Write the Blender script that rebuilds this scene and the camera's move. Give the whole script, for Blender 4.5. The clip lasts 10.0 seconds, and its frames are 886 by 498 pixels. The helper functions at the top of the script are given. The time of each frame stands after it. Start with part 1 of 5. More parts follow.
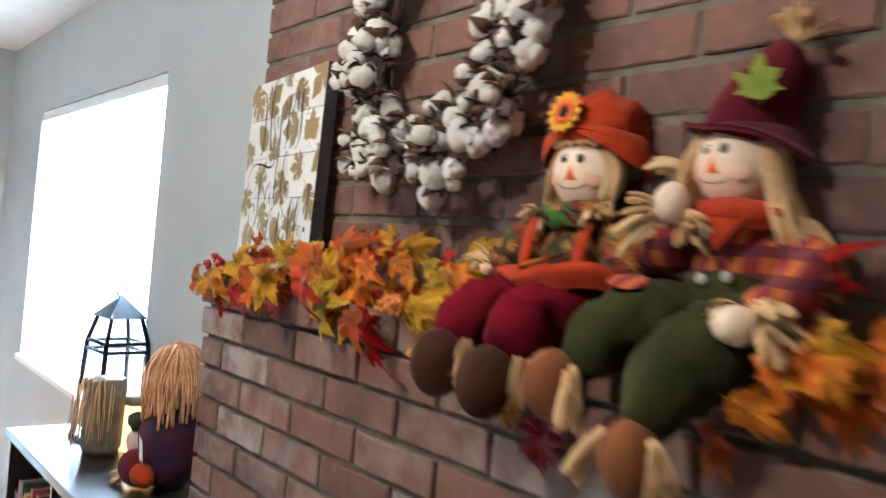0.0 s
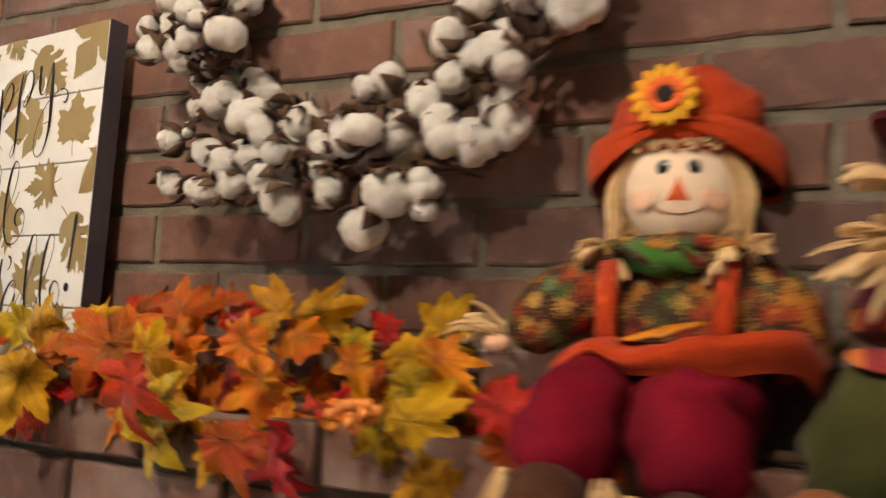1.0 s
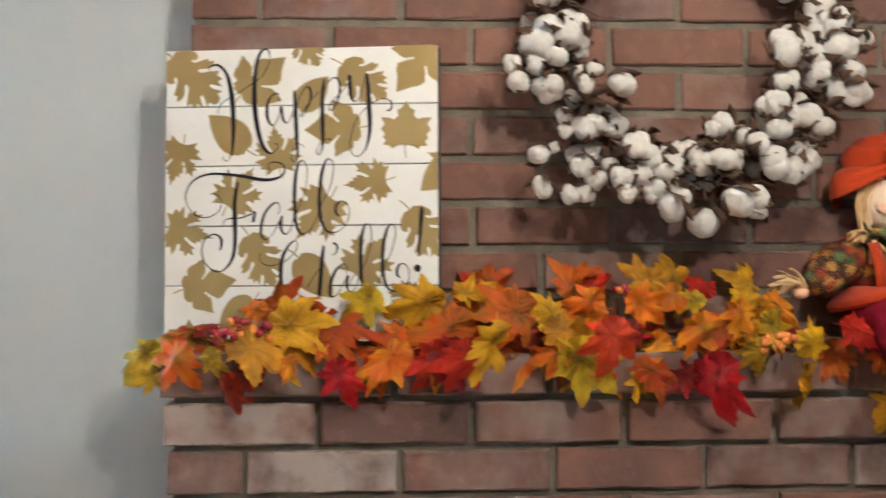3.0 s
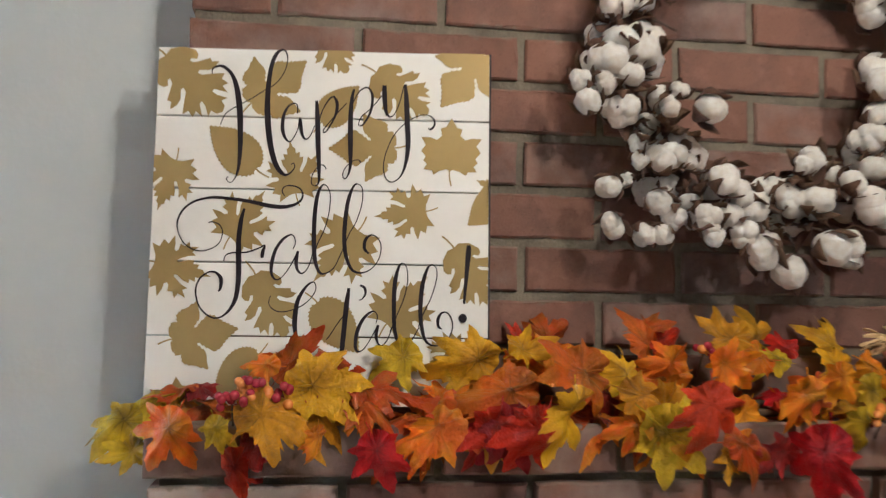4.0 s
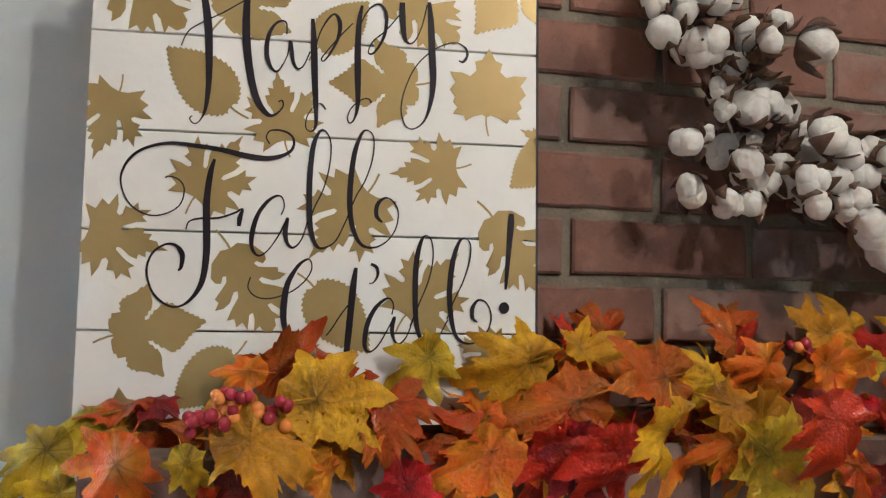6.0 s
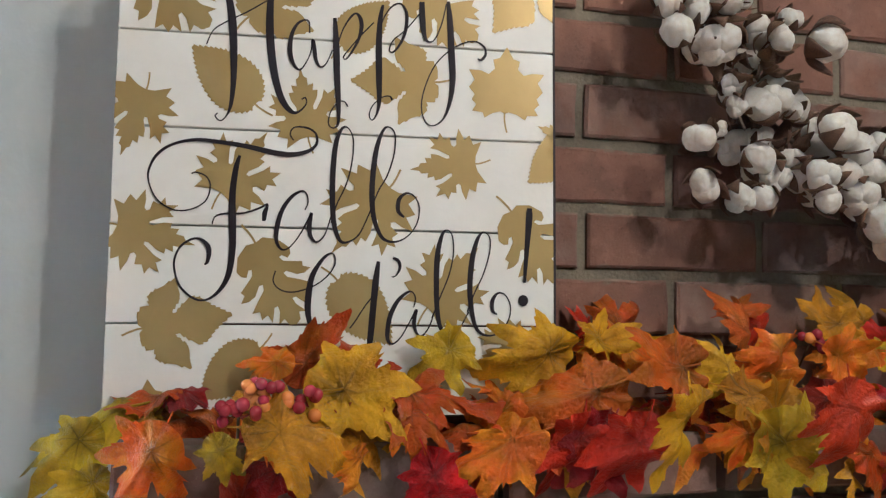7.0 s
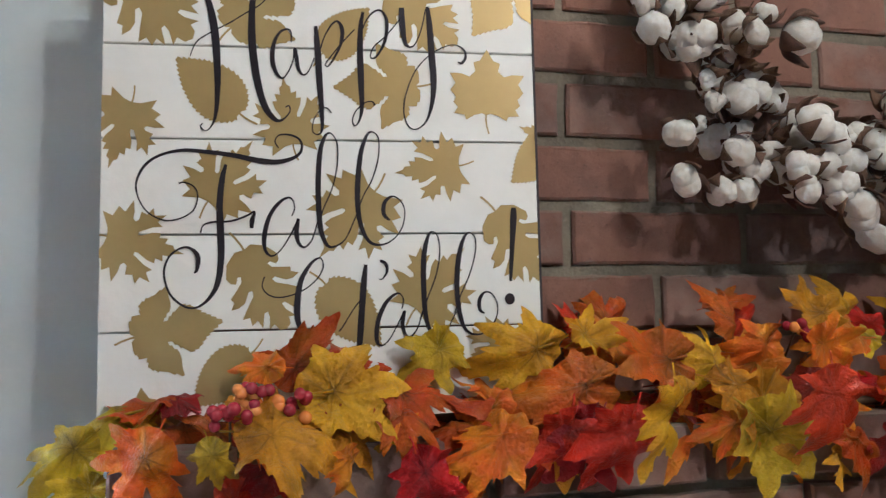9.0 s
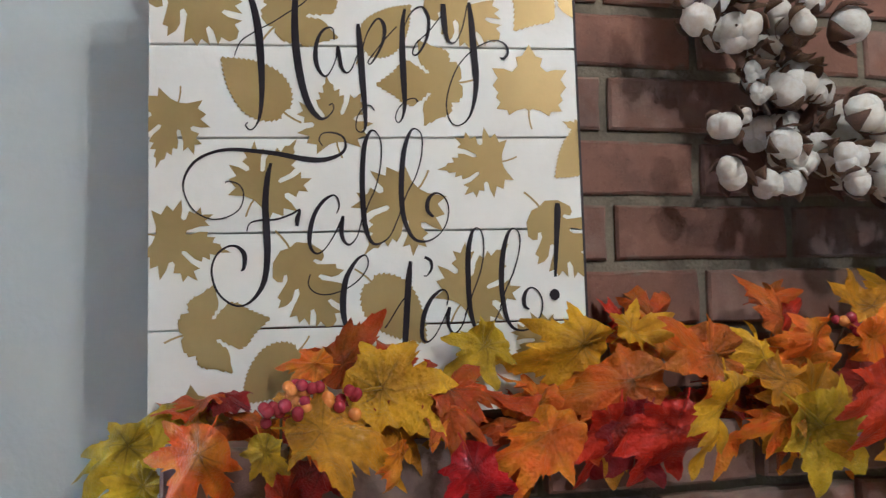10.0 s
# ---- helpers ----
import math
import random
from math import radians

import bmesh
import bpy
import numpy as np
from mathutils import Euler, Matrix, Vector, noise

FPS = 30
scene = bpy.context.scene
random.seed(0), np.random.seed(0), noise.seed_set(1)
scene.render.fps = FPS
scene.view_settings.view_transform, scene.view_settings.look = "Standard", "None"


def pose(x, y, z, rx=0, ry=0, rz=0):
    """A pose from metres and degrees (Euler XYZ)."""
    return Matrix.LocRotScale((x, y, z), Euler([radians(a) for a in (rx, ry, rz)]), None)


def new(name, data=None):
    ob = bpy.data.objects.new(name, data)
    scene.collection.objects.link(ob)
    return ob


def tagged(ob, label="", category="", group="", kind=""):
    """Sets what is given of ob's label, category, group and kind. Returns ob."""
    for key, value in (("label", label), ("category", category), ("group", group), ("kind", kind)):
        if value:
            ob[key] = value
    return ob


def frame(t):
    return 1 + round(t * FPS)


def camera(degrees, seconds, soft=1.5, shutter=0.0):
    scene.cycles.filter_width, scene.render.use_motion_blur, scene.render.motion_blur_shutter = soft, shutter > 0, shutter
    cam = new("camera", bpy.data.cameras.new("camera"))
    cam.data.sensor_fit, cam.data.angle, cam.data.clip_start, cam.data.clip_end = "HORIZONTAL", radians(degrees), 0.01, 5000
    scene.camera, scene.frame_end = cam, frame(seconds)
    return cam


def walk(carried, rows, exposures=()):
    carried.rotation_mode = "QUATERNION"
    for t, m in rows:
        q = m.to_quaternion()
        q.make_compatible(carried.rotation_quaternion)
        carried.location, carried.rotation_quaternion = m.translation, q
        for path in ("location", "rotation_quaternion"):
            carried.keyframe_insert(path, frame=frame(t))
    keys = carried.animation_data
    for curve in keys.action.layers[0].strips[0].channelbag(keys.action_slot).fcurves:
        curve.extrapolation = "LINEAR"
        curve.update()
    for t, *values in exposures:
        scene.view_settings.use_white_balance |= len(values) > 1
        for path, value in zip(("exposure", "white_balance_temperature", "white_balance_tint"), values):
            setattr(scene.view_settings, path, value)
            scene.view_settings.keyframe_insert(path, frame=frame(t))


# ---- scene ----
cam = camera(56.4, 10.0, soft=1.25, shutter=0.6)
METRES, EYE, TILT, LEAN, TURN = 2.3, 1.5, 0.0, 0.0, -38.6
ROWS = [
    (0.0, 0.0, 0.0, 0.0, -0.03, 0.34, -5.07),
    (0.1, -0.0122, 0.0275, 0.0008, -0.28, 0.87, -5.64),
    (0.3, -0.0439, 0.0779, 0.0034, -4.21, 2.87, -6.50),
    (0.5, -0.0719, 0.1235, 0.0053, -10.86, 4.62, -6.44),
    (0.8, -0.1076, 0.1895, 0.0010, -22.55, 4.88, -5.40),
    (1.0, -0.1326, 0.2325, -0.0009, -26.03, 5.3, -2.61),
    (1.3, -0.1886, 0.2833, -0.0005, -33.29, 4.16, -2.47),
    (1.5, -0.2343, 0.3076, -0.0059, -41.69, 4.74, -0.7),
    (1.7, -0.2871, 0.3307, -0.0030, -49.80, 3.16, 1.45),
    (2.0, -0.358, 0.3487, 0.0015, -54.31, 1.85, 1.57),
    (2.2, -0.4035, 0.3480, 0.0007, -55.30, 2.10, 1.42),
    (2.5, -0.4686, 0.3536, -0.0024, -55.27, 1.57, 0.83),
    (2.8, -0.5086, 0.3705, 0.0055, -53.62, 1.56, 0.98),
    (3.0, -0.5367, 0.3831, 0.0106, -53.62, 1.28, 0.24),
    (3.2, -0.5457, 0.4086, 0.0125, -55.28, 2.3, -0.07),
    (4.3, -0.4786, 0.5218, 0.0145, -59.86, 4.3, -1.09),
    (4.5, -0.4622, 0.539, 0.0145, -59.5, 4.92, -1.29),
    (5.0, -0.4436, 0.5738, 0.0154, -59.79, 5.32, -1.25),
    (5.5, -0.4393, 0.5916, 0.0102, -64.28, 4.83, -0.81),
    (5.7, -0.439, 0.5932, 0.0125, -65.43, 3.9, -1.0),
    (6.8, -0.4492, 0.5962, 0.0095, -66.05, 3.6, -1.0),
    (7.0, -0.4508, 0.6003, 0.008, -66.15, 3.86, -0.8),
    (7.5, -0.453, 0.5971, 0.0079, -65.88, 3.89, -0.59),
    (8.0, -0.451, 0.5918, 0.007, -66.54, 4.13, -0.16),
    (8.5, -0.4502, 0.5902, 0.0065, -66.66, 4.18, 0.33),
    (9.0, -0.4527, 0.5928, 0.0067, -65.98, 4.1, 0.97),
    (9.5, -0.4554, 0.5962, 0.006, -65.03, 4.03, 1.38),
    (10.0, -0.4558, 0.6001, 0.0067, -64.19, 3.91, 1.37),
]
EXPOSURES = [(0.0, 0.14, 5300, 6), (0.5, -0.06, 5400, 4), (1.0, -0.04, 6500, 10), (1.5, 0.12, 6400, 10), (2.0, 0.16, 6400, 10), (2.5, 0.24, 5900, 8), (3.0, 0.02, 5600, 6), (4.5, -0.26, 5550, 7), (5.5, -0.34, 5500, 7), (7.0, -0.34, 5300, 5), (10.0, -0.34, 5080, 5)]
walk(cam, [(t, pose(0, 0, EYE, TILT, LEAN, TURN) @ pose(METRES * x, METRES * y, METRES * z, 90 + pitch, roll, yaw)) for t, x, y, z, yaw, pitch, roll in ROWS], EXPOSURES)

LAMPS, LAMP_POWER, WINDOW_POWER, SKY_GLOW = ((0.05, 1.16, 2.36, 17.0), (-0.60, 0.82, 2.38, 50.0)), 1.0, 4100.0, 14.0

# ---- light ----
world = bpy.data.worlds.new("world")
scene.world = world
world.use_nodes = True
wn = world.node_tree.nodes
sky = wn.new("ShaderNodeTexSky")
sky.sky_type, sky.sun_disc = "NISHITA", False
sky.sun_elevation, sky.sun_rotation = radians(40), radians(60)
wn["Background"].inputs["Strength"].default_value = 0.12
world.node_tree.links.new(sky.outputs[0], wn["Background"].inputs["Color"])


day = bpy.data.lights.new("window_daylight", "AREA")
day.energy, day.color, day.shape, day.size, day.size_y = WINDOW_POWER, (0.76, 0.89, 1.0), "RECTANGLE", 1.15, 1.7
new("window_daylight", day).matrix_world = pose(1.16, 3.55, 1.42, 0, 90, 0)
for place in LAMPS:
    bulb = bpy.data.lights.new("ceiling_bulb", "POINT")
    bulb.energy, bulb.color, bulb.shadow_soft_size = LAMP_POWER * place[3], (1.0, 0.85, 0.68), 0.048
    new("ceiling_bulb", bulb).matrix_world = pose(*place[:3])

# ---- materials ----


def srgb(r, g, b):
    return tuple((c / 255 / 12.92 if c <= 10 else ((c / 255 + 0.055) / 1.055) ** 2.4) for c in (r, g, b)) + (1.0,)


def material(name, colour, second=None, rough=0.6, scale=12.0, fine=90.0, bump=0.15, metal=0.0, rand=0.0, sheen=0.0, trans=0.0, spec=0.4, mixing=(0.35, 0.65), space="Object", heart=0.0, grain=0.36, coat=0.0):
    """Two colours mixed by blotches, fine grain as relief, an optional shift from object to object."""
    m = bpy.data.materials.new(name)
    m.use_nodes = True
    nt = m.node_tree
    n, link = nt.nodes, nt.links.new
    b = n["Principled BSDF"]
    co = n.new("ShaderNodeTexCoord")
    info = n.new("ShaderNodeObjectInfo")
    shift = n.new("ShaderNodeVectorMath")
    shift.operation = "MULTIPLY_ADD"
    link(info.outputs["Random"], shift.inputs[0])
    shift.inputs[1].default_value = (7.0, 11.0, 5.0)
    link(co.outputs[space], shift.inputs[2])
    big = n.new("ShaderNodeTexNoise")
    big.inputs["Scale"].default_value, big.inputs["Detail"].default_value = scale, 6
    link(shift.outputs[0], big.inputs["Vector"])
    small = n.new("ShaderNodeTexNoise")
    small.inputs["Scale"].default_value, small.inputs["Detail"].default_value = fine, 5
    link(shift.outputs[0], small.inputs["Vector"])
    ramp = n.new("ShaderNodeMapRange")
    ramp.inputs[1].default_value, ramp.inputs[2].default_value = mixing
    link(big.outputs[0], ramp.inputs[0])
    mix = n.new("ShaderNodeMix")
    mix.data_type = "RGBA"
    c2 = second or tuple(c * 0.75 for c in colour[:3]) + (1,)
    mix.inputs[6].default_value, mix.inputs[7].default_value = colour, c2
    link(ramp.outputs[0], mix.inputs[0])
    hsv = n.new("ShaderNodeHueSaturation")
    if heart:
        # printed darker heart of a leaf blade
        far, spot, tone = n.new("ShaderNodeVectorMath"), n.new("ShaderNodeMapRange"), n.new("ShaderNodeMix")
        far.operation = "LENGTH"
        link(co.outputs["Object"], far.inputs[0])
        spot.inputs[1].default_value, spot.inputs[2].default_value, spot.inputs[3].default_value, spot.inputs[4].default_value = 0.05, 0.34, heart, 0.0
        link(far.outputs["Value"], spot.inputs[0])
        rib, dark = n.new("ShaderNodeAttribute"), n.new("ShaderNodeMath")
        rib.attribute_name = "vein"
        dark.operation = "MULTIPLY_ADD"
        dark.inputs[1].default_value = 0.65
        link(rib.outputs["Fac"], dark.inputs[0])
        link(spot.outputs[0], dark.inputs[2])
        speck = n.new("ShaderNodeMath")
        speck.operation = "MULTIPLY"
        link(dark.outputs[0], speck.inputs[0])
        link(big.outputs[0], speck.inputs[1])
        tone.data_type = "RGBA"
        # glitter dust on a few spots
        dots, near, some, dust = n.new("ShaderNodeTexVoronoi"), n.new("ShaderNodeMath"), n.new("ShaderNodeMath"), n.new("ShaderNodeMath")
        dots.inputs["Scale"].default_value = 42
        link(shift.outputs[0], dots.inputs["Vector"])
        near.operation, some.operation, dust.operation = "LESS_THAN", "GREATER_THAN", "MULTIPLY"
        near.inputs[1].default_value, some.inputs[1].default_value = 0.22, 0.8
        link(dots.outputs["Distance"], near.inputs[0])
        link(dots.outputs["Color"], some.inputs[0])
        link(near.outputs[0], dust.inputs[0])
        link(some.outputs[0], dust.inputs[1])
        link(dust.outputs[0], b.inputs["Metallic"])
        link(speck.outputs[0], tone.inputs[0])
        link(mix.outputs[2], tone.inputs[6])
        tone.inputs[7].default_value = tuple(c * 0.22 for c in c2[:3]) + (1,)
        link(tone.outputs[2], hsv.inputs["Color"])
    else:
        link(mix.outputs[2], hsv.inputs["Color"])
    val = n.new("ShaderNodeMath")
    val.operation = "MULTIPLY_ADD"
    link(small.outputs[0], val.inputs[0])
    val.inputs[1].default_value, val.inputs[2].default_value = grain, 1 - grain / 2
    last = val
    if rand:
        add = n.new("ShaderNodeMath")
        add.operation = "MULTIPLY_ADD"
        link(info.outputs["Random"], add.inputs[0])
        add.inputs[1].default_value = rand
        less = n.new("ShaderNodeMath")
        less.operation = "SUBTRACT"
        link(val.outputs[0], less.inputs[0])
        less.inputs[1].default_value = rand / 2
        link(less.outputs[0], add.inputs[2])
        last = add
        hue = n.new("ShaderNodeMapRange")
        hue.inputs[3].default_value, hue.inputs[4].default_value = 0.5 - rand * 0.03, 0.5 + rand * 0.03
        link(info.outputs["Random"], hue.inputs[0])
        link(hue.outputs[0], hsv.inputs["Hue"])
    link(last.outputs[0], hsv.inputs["Value"])
    link(hsv.outputs[0], b.inputs["Base Color"])
    bp = n.new("ShaderNodeBump")
    bp.inputs["Strength"].default_value, bp.inputs["Distance"].default_value = bump, (0.03 if heart else 0.004)
    link(small.outputs[0], bp.inputs["Height"])
    link(bp.outputs[0], b.inputs["Normal"])
    b.inputs["Roughness"].default_value, b.inputs["Metallic"].default_value = rough, metal
    b.inputs["Specular IOR Level"].default_value = spec
    if coat:
        b.inputs["Coat Weight"].default_value, b.inputs["Coat Roughness"].default_value = coat, 0.15
    if sheen:
        b.inputs["Sheen Weight"].default_value, b.inputs["Sheen Roughness"].default_value = sheen, 0.5
    if trans:
        # thin sheets let some light through
        out = n["Material Output"]
        tr, ms = n.new("ShaderNodeBsdfTranslucent"), n.new("ShaderNodeMixShader")
        link(hsv.outputs[0], tr.inputs["Color"])
        ms.inputs[0].default_value = trans
        link(b.outputs[0], ms.inputs[1])
        link(tr.outputs[0], ms.inputs[2])
        link(ms.outputs[0], out.inputs["Surface"])
    return m


def print_cloth(name, colours, scale, ground):
    """Printed cotton: blotches of several colours on a dark ground."""
    m = bpy.data.materials.new(name)
    m.use_nodes = True
    n, link = m.node_tree.nodes, m.node_tree.links.new
    b = n["Principled BSDF"]
    co, vo, ns = n.new("ShaderNodeTexCoord"), n.new("ShaderNodeTexVoronoi"), n.new("ShaderNodeTexNoise")
    ns.inputs["Scale"].default_value = scale * 2.5
    warp = n.new("ShaderNodeVectorMath")
    warp.operation = "MULTIPLY_ADD"
    link(ns.outputs["Color"], warp.inputs[0])
    warp.inputs[1].default_value = (0.03, 0.03, 0.03)
    link(co.outputs["Object"], warp.inputs[2])
    link(warp.outputs[0], vo.inputs["Vector"])
    vo.inputs["Scale"].default_value = scale
    sep = n.new("ShaderNodeSeparateColor")
    link(vo.outputs["Color"], sep.inputs[0])
    ramp = n.new("ShaderNodeValToRGB")
    ramp.color_ramp.interpolation = "CONSTANT"
    e = ramp.color_ramp.elements
    while len(e) < len(colours):
        e.new(0.5)
    for k, c in enumerate(colours):
        e[k].position, e[k].color = k / len(colours), c
    link(sep.outputs[0], ramp.inputs[0])
    edge = n.new("ShaderNodeMapRange")
    edge.inputs[1].default_value, edge.inputs[2].default_value = 0.46, 0.62
    link(vo.outputs["Distance"], edge.inputs[0])
    mix = n.new("ShaderNodeMix")
    mix.data_type = "RGBA"
    link(edge.outputs[0], mix.inputs[0])
    link(ramp.outputs[0], mix.inputs[6])
    mix.inputs[7].default_value = ground
    link(mix.outputs[2], b.inputs["Base Color"])
    b.inputs["Roughness"].default_value = 0.85
    b.inputs["Specular IOR Level"].default_value = 0.2
    weave, bp = n.new("ShaderNodeTexNoise"), n.new("ShaderNodeBump")
    weave.inputs["Scale"].default_value = 300
    link(weave.outputs[0], bp.inputs["Height"])
    bp.inputs["Strength"].default_value, bp.inputs["Distance"].default_value = 0.3, 0.002
    link(bp.outputs[0], b.inputs["Normal"])
    return m


def plaid_cloth(name, a, c, d, scale):
    """Woven checks: two crossing sets of stripes."""
    m = bpy.data.materials.new(name)
    m.use_nodes = True
    n, link = m.node_tree.nodes, m.node_tree.links.new
    b = n["Principled BSDF"]
    co = n.new("ShaderNodeTexCoord")
    before = None
    for axis, colour in (("Y", c), ("Z", d)):
        w = n.new("ShaderNodeTexWave")
        w.bands_direction = axis
        w.inputs["Scale"].default_value = scale
        w.inputs["Distortion"].default_value = 0.8
        link(co.outputs["Object"], w.inputs["Vector"])
        st = n.new("ShaderNodeMapRange")
        st.inputs[1].default_value, st.inputs[2].default_value, st.inputs[4].default_value = 0.55, 0.65, 0.85
        link(w.outputs["Fac"], st.inputs[0])
        mix = n.new("ShaderNodeMix")
        mix.data_type = "RGBA"
        link(st.outputs[0], mix.inputs[0])
        if before:
            link(before.outputs[2], mix.inputs[6])
        else:
            mix.inputs[6].default_value = a
        mix.inputs[7].default_value = colour
        before = mix
    link(before.outputs[2], b.inputs["Base Color"])
    b.inputs["Roughness"].default_value = 0.85
    return m


def plain(name, colour, rough=0.5, metal=0.0, emit=0.0):
    m = bpy.data.materials.new(name)
    m.use_nodes = True
    b = m.node_tree.nodes["Principled BSDF"]
    b.inputs["Base Color"].default_value = colour
    b.inputs["Roughness"].default_value, b.inputs["Metallic"].default_value = rough, metal
    if emit:
        b.inputs["Emission Color"].default_value, b.inputs["Emission Strength"].default_value = colour, emit
    return m


def brick_material(name, limed):
    """Fired clay: a colour from brick to brick, dark and pale blotches, lime bloom, gritty relief."""
    m = bpy.data.materials.new(name)
    m.use_nodes = True
    n, link = m.node_tree.nodes, m.node_tree.links.new
    b = n["Principled BSDF"]
    co, info = n.new("ShaderNodeTexCoord"), n.new("ShaderNodeObjectInfo")
    shift = n.new("ShaderNodeVectorMath")
    shift.operation = "MULTIPLY_ADD"
    link(info.outputs["Random"], shift.inputs[0])
    shift.inputs[1].default_value = (9.0, 17.0, 13.0)
    link(co.outputs["Object"], shift.inputs[2])

    def noise_at(scale, detail=6, rough=0.55):
        t = n.new("ShaderNodeTexNoise")
        t.inputs["Scale"].default_value, t.inputs["Detail"].default_value, t.inputs["Roughness"].default_value = scale, detail, rough
        link(shift.outputs[0], t.inputs["Vector"])
        return t

    def blend(fac, a, c):
        mx = n.new("ShaderNodeMix")
        mx.data_type = "RGBA"
        link(fac, mx.inputs[0])
        for socket, value in ((mx.inputs[6], a), (mx.inputs[7], c)):
            if isinstance(value, tuple):
                socket.default_value = value
            else:
                link(value, socket)
        return mx.outputs[2]

    def step(value, lo, hi, top=1.0):
        r = n.new("ShaderNodeMapRange")
        r.inputs[1].default_value, r.inputs[2].default_value, r.inputs[4].default_value = lo, hi, top
        link(value, r.inputs[0])
        return r.outputs[0]

    ramp = n.new("ShaderNodeValToRGB")
    e = ramp.color_ramp.elements
    while len(e) < 5:
        e.new(0.5)
    for k, c in enumerate((srgb(108, 76, 64), srgb(120, 85, 71), srgb(128, 91, 76), srgb(113, 81, 70), srgb(94, 72, 66))):
        e[k].position, e[k].color = k / 4, c
    link(info.outputs["Random"], ramp.inputs[0])
    big, mid, grit = noise_at(9), noise_at(30), noise_at(260, 8, 0.7)
    col = blend(step(big.outputs[0], 0.48, 0.7, 0.7), ramp.outputs[0], srgb(76, 59, 56))
    col = blend(step(mid.outputs[0], 0.52, 0.72, 0.55), col, srgb(142, 104, 89))
    col = blend(step(grit.outputs[0], 0.56, 0.72, 0.6), col, srgb(76, 55, 50))
    col = blend(step(noise_at(620, 4, 0.6).outputs[0], 0.62, 0.74, 0.5), col, srgb(160, 126, 108))
    # lime bloom on some bricks only
    sel = n.new("ShaderNodeMath")
    sel.operation = "GREATER_THAN"
    fr = n.new("ShaderNodeMath")
    fr.operation = "FRACT"
    mu = n.new("ShaderNodeMath")
    mu.operation = "MULTIPLY"
    link(info.outputs["Random"], mu.inputs[0])
    mu.inputs[1].default_value = 37.0
    link(mu.outputs[0], fr.inputs[0])
    link(fr.outputs[0], sel.inputs[0])
    sel.inputs[1].default_value = 1 - limed
    bloom = n.new("ShaderNodeMath")
    bloom.operation = "MULTIPLY"
    link(sel.outputs[0], bloom.inputs[0])
    link(step(noise_at(14).outputs[0], 0.4 if limed < 1 else 0.3, 0.7 if limed < 1 else 0.58, 0.5 + limed * 0.4), bloom.inputs[1])
    col = blend(bloom.outputs[0], col, srgb(144, 126, 117) if limed < 1 else srgb(168, 154, 145))
    # mortar smeared over the long edges, in uneven tongues
    split = n.new("ShaderNodeSeparateXYZ")
    link(co.outputs["Object"], split.inputs[0])
    size = n.new("ShaderNodeMath")
    size.operation = "ABSOLUTE"
    link(split.outputs[2], size.inputs[0])
    reach = n.new("ShaderNodeMath")
    reach.operation = "MULTIPLY_ADD"
    link(noise_at(38, 6, 0.65).outputs[0], reach.inputs[0])
    reach.inputs[1].default_value = 0.03
    link(size.outputs[0], reach.inputs[2])
    col = blend(step(reach.outputs[0], 0.0415, 0.0455, 0.75), col, srgb(116, 103, 90))
    link(col, b.inputs["Base Color"])
    b.inputs["Roughness"].default_value, b.inputs["Specular IOR Level"].default_value = 0.8, 0.3
    bp = n.new("ShaderNodeBump")
    bp.inputs["Strength"].default_value, bp.inputs["Distance"].default_value = 0.6, 0.002
    link(grit.outputs[0], bp.inputs["Height"])
    bp2 = n.new("ShaderNodeBump")
    bp2.inputs["Strength"].default_value, bp2.inputs["Distance"].default_value = 0.5, 0.004
    link(mid.outputs[0], bp2.inputs["Height"])
    link(bp.outputs[0], bp2.inputs["Normal"])
    link(bp2.outputs[0], b.inputs["Normal"])
    return m


BRICK = brick_material("brick_clay", 0.36)
# lower wall: real lime, with extra bloom painting in its brighter window light
BRICK_LIMED_LIT = brick_material("brick_limed_lit", 0.62)
BRICK_PALE = brick_material("brick_pale", 1.0)
MORTAR = material("mortar", srgb(122, 112, 97), srgb(98, 91, 80), rough=0.95, scale=18, fine=220, bump=0.6, spec=0.2)
WALL = material("wall_paint", colour=srgb(191, 197, 196), second=srgb(186, 192, 192), grain=0.05, rough=0.75, scale=3, fine=140, bump=0.08, spec=0.3)
CEIL = material("ceiling_paint", srgb(236, 236, 232), srgb(230, 230, 226), rough=0.9, scale=4, fine=90, bump=0.25, grain=0.05)
FLOOR = material("floor_boards", srgb(120, 84, 56), srgb(92, 62, 40), rough=0.45, scale=6, fine=60)
TRIM = material("white_trim", srgb(235, 235, 232), srgb(228, 228, 224), rough=0.4, scale=5, fine=60, bump=0.04, grain=0.05)
BOARD = material("white_board", srgb(234, 232, 226), srgb(230, 227, 220), rough=0.55, scale=14, fine=120, bump=0.12, grain=0.05)
BOARD_SIDE = material("board_side", srgb(60, 52, 56), srgb(48, 42, 46), rough=0.7, scale=14, fine=120)
GOLD = material("gold_paint", srgb(168, 143, 92), srgb(160, 135, 84), rough=0.4, scale=10, fine=150, bump=0.05, metal=0.4, grain=0.1)
INK = material("black_paint", srgb(40, 33, 38), srgb(33, 27, 33), rough=0.6, scale=20, fine=120, bump=0.05, spec=0.2)
COTTON = material("cotton", srgb(246, 242, 234), srgb(234, 226, 213), rough=0.95, scale=3, fine=14, bump=0.6, sheen=0.5, rand=0.1, spec=0.05, grain=0.16, trans=0.22)
HUSK = material("cotton_husk", srgb(62, 42, 33), srgb(112, 82, 58), rough=0.75, scale=30, fine=160, bump=0.4, rand=0.4)
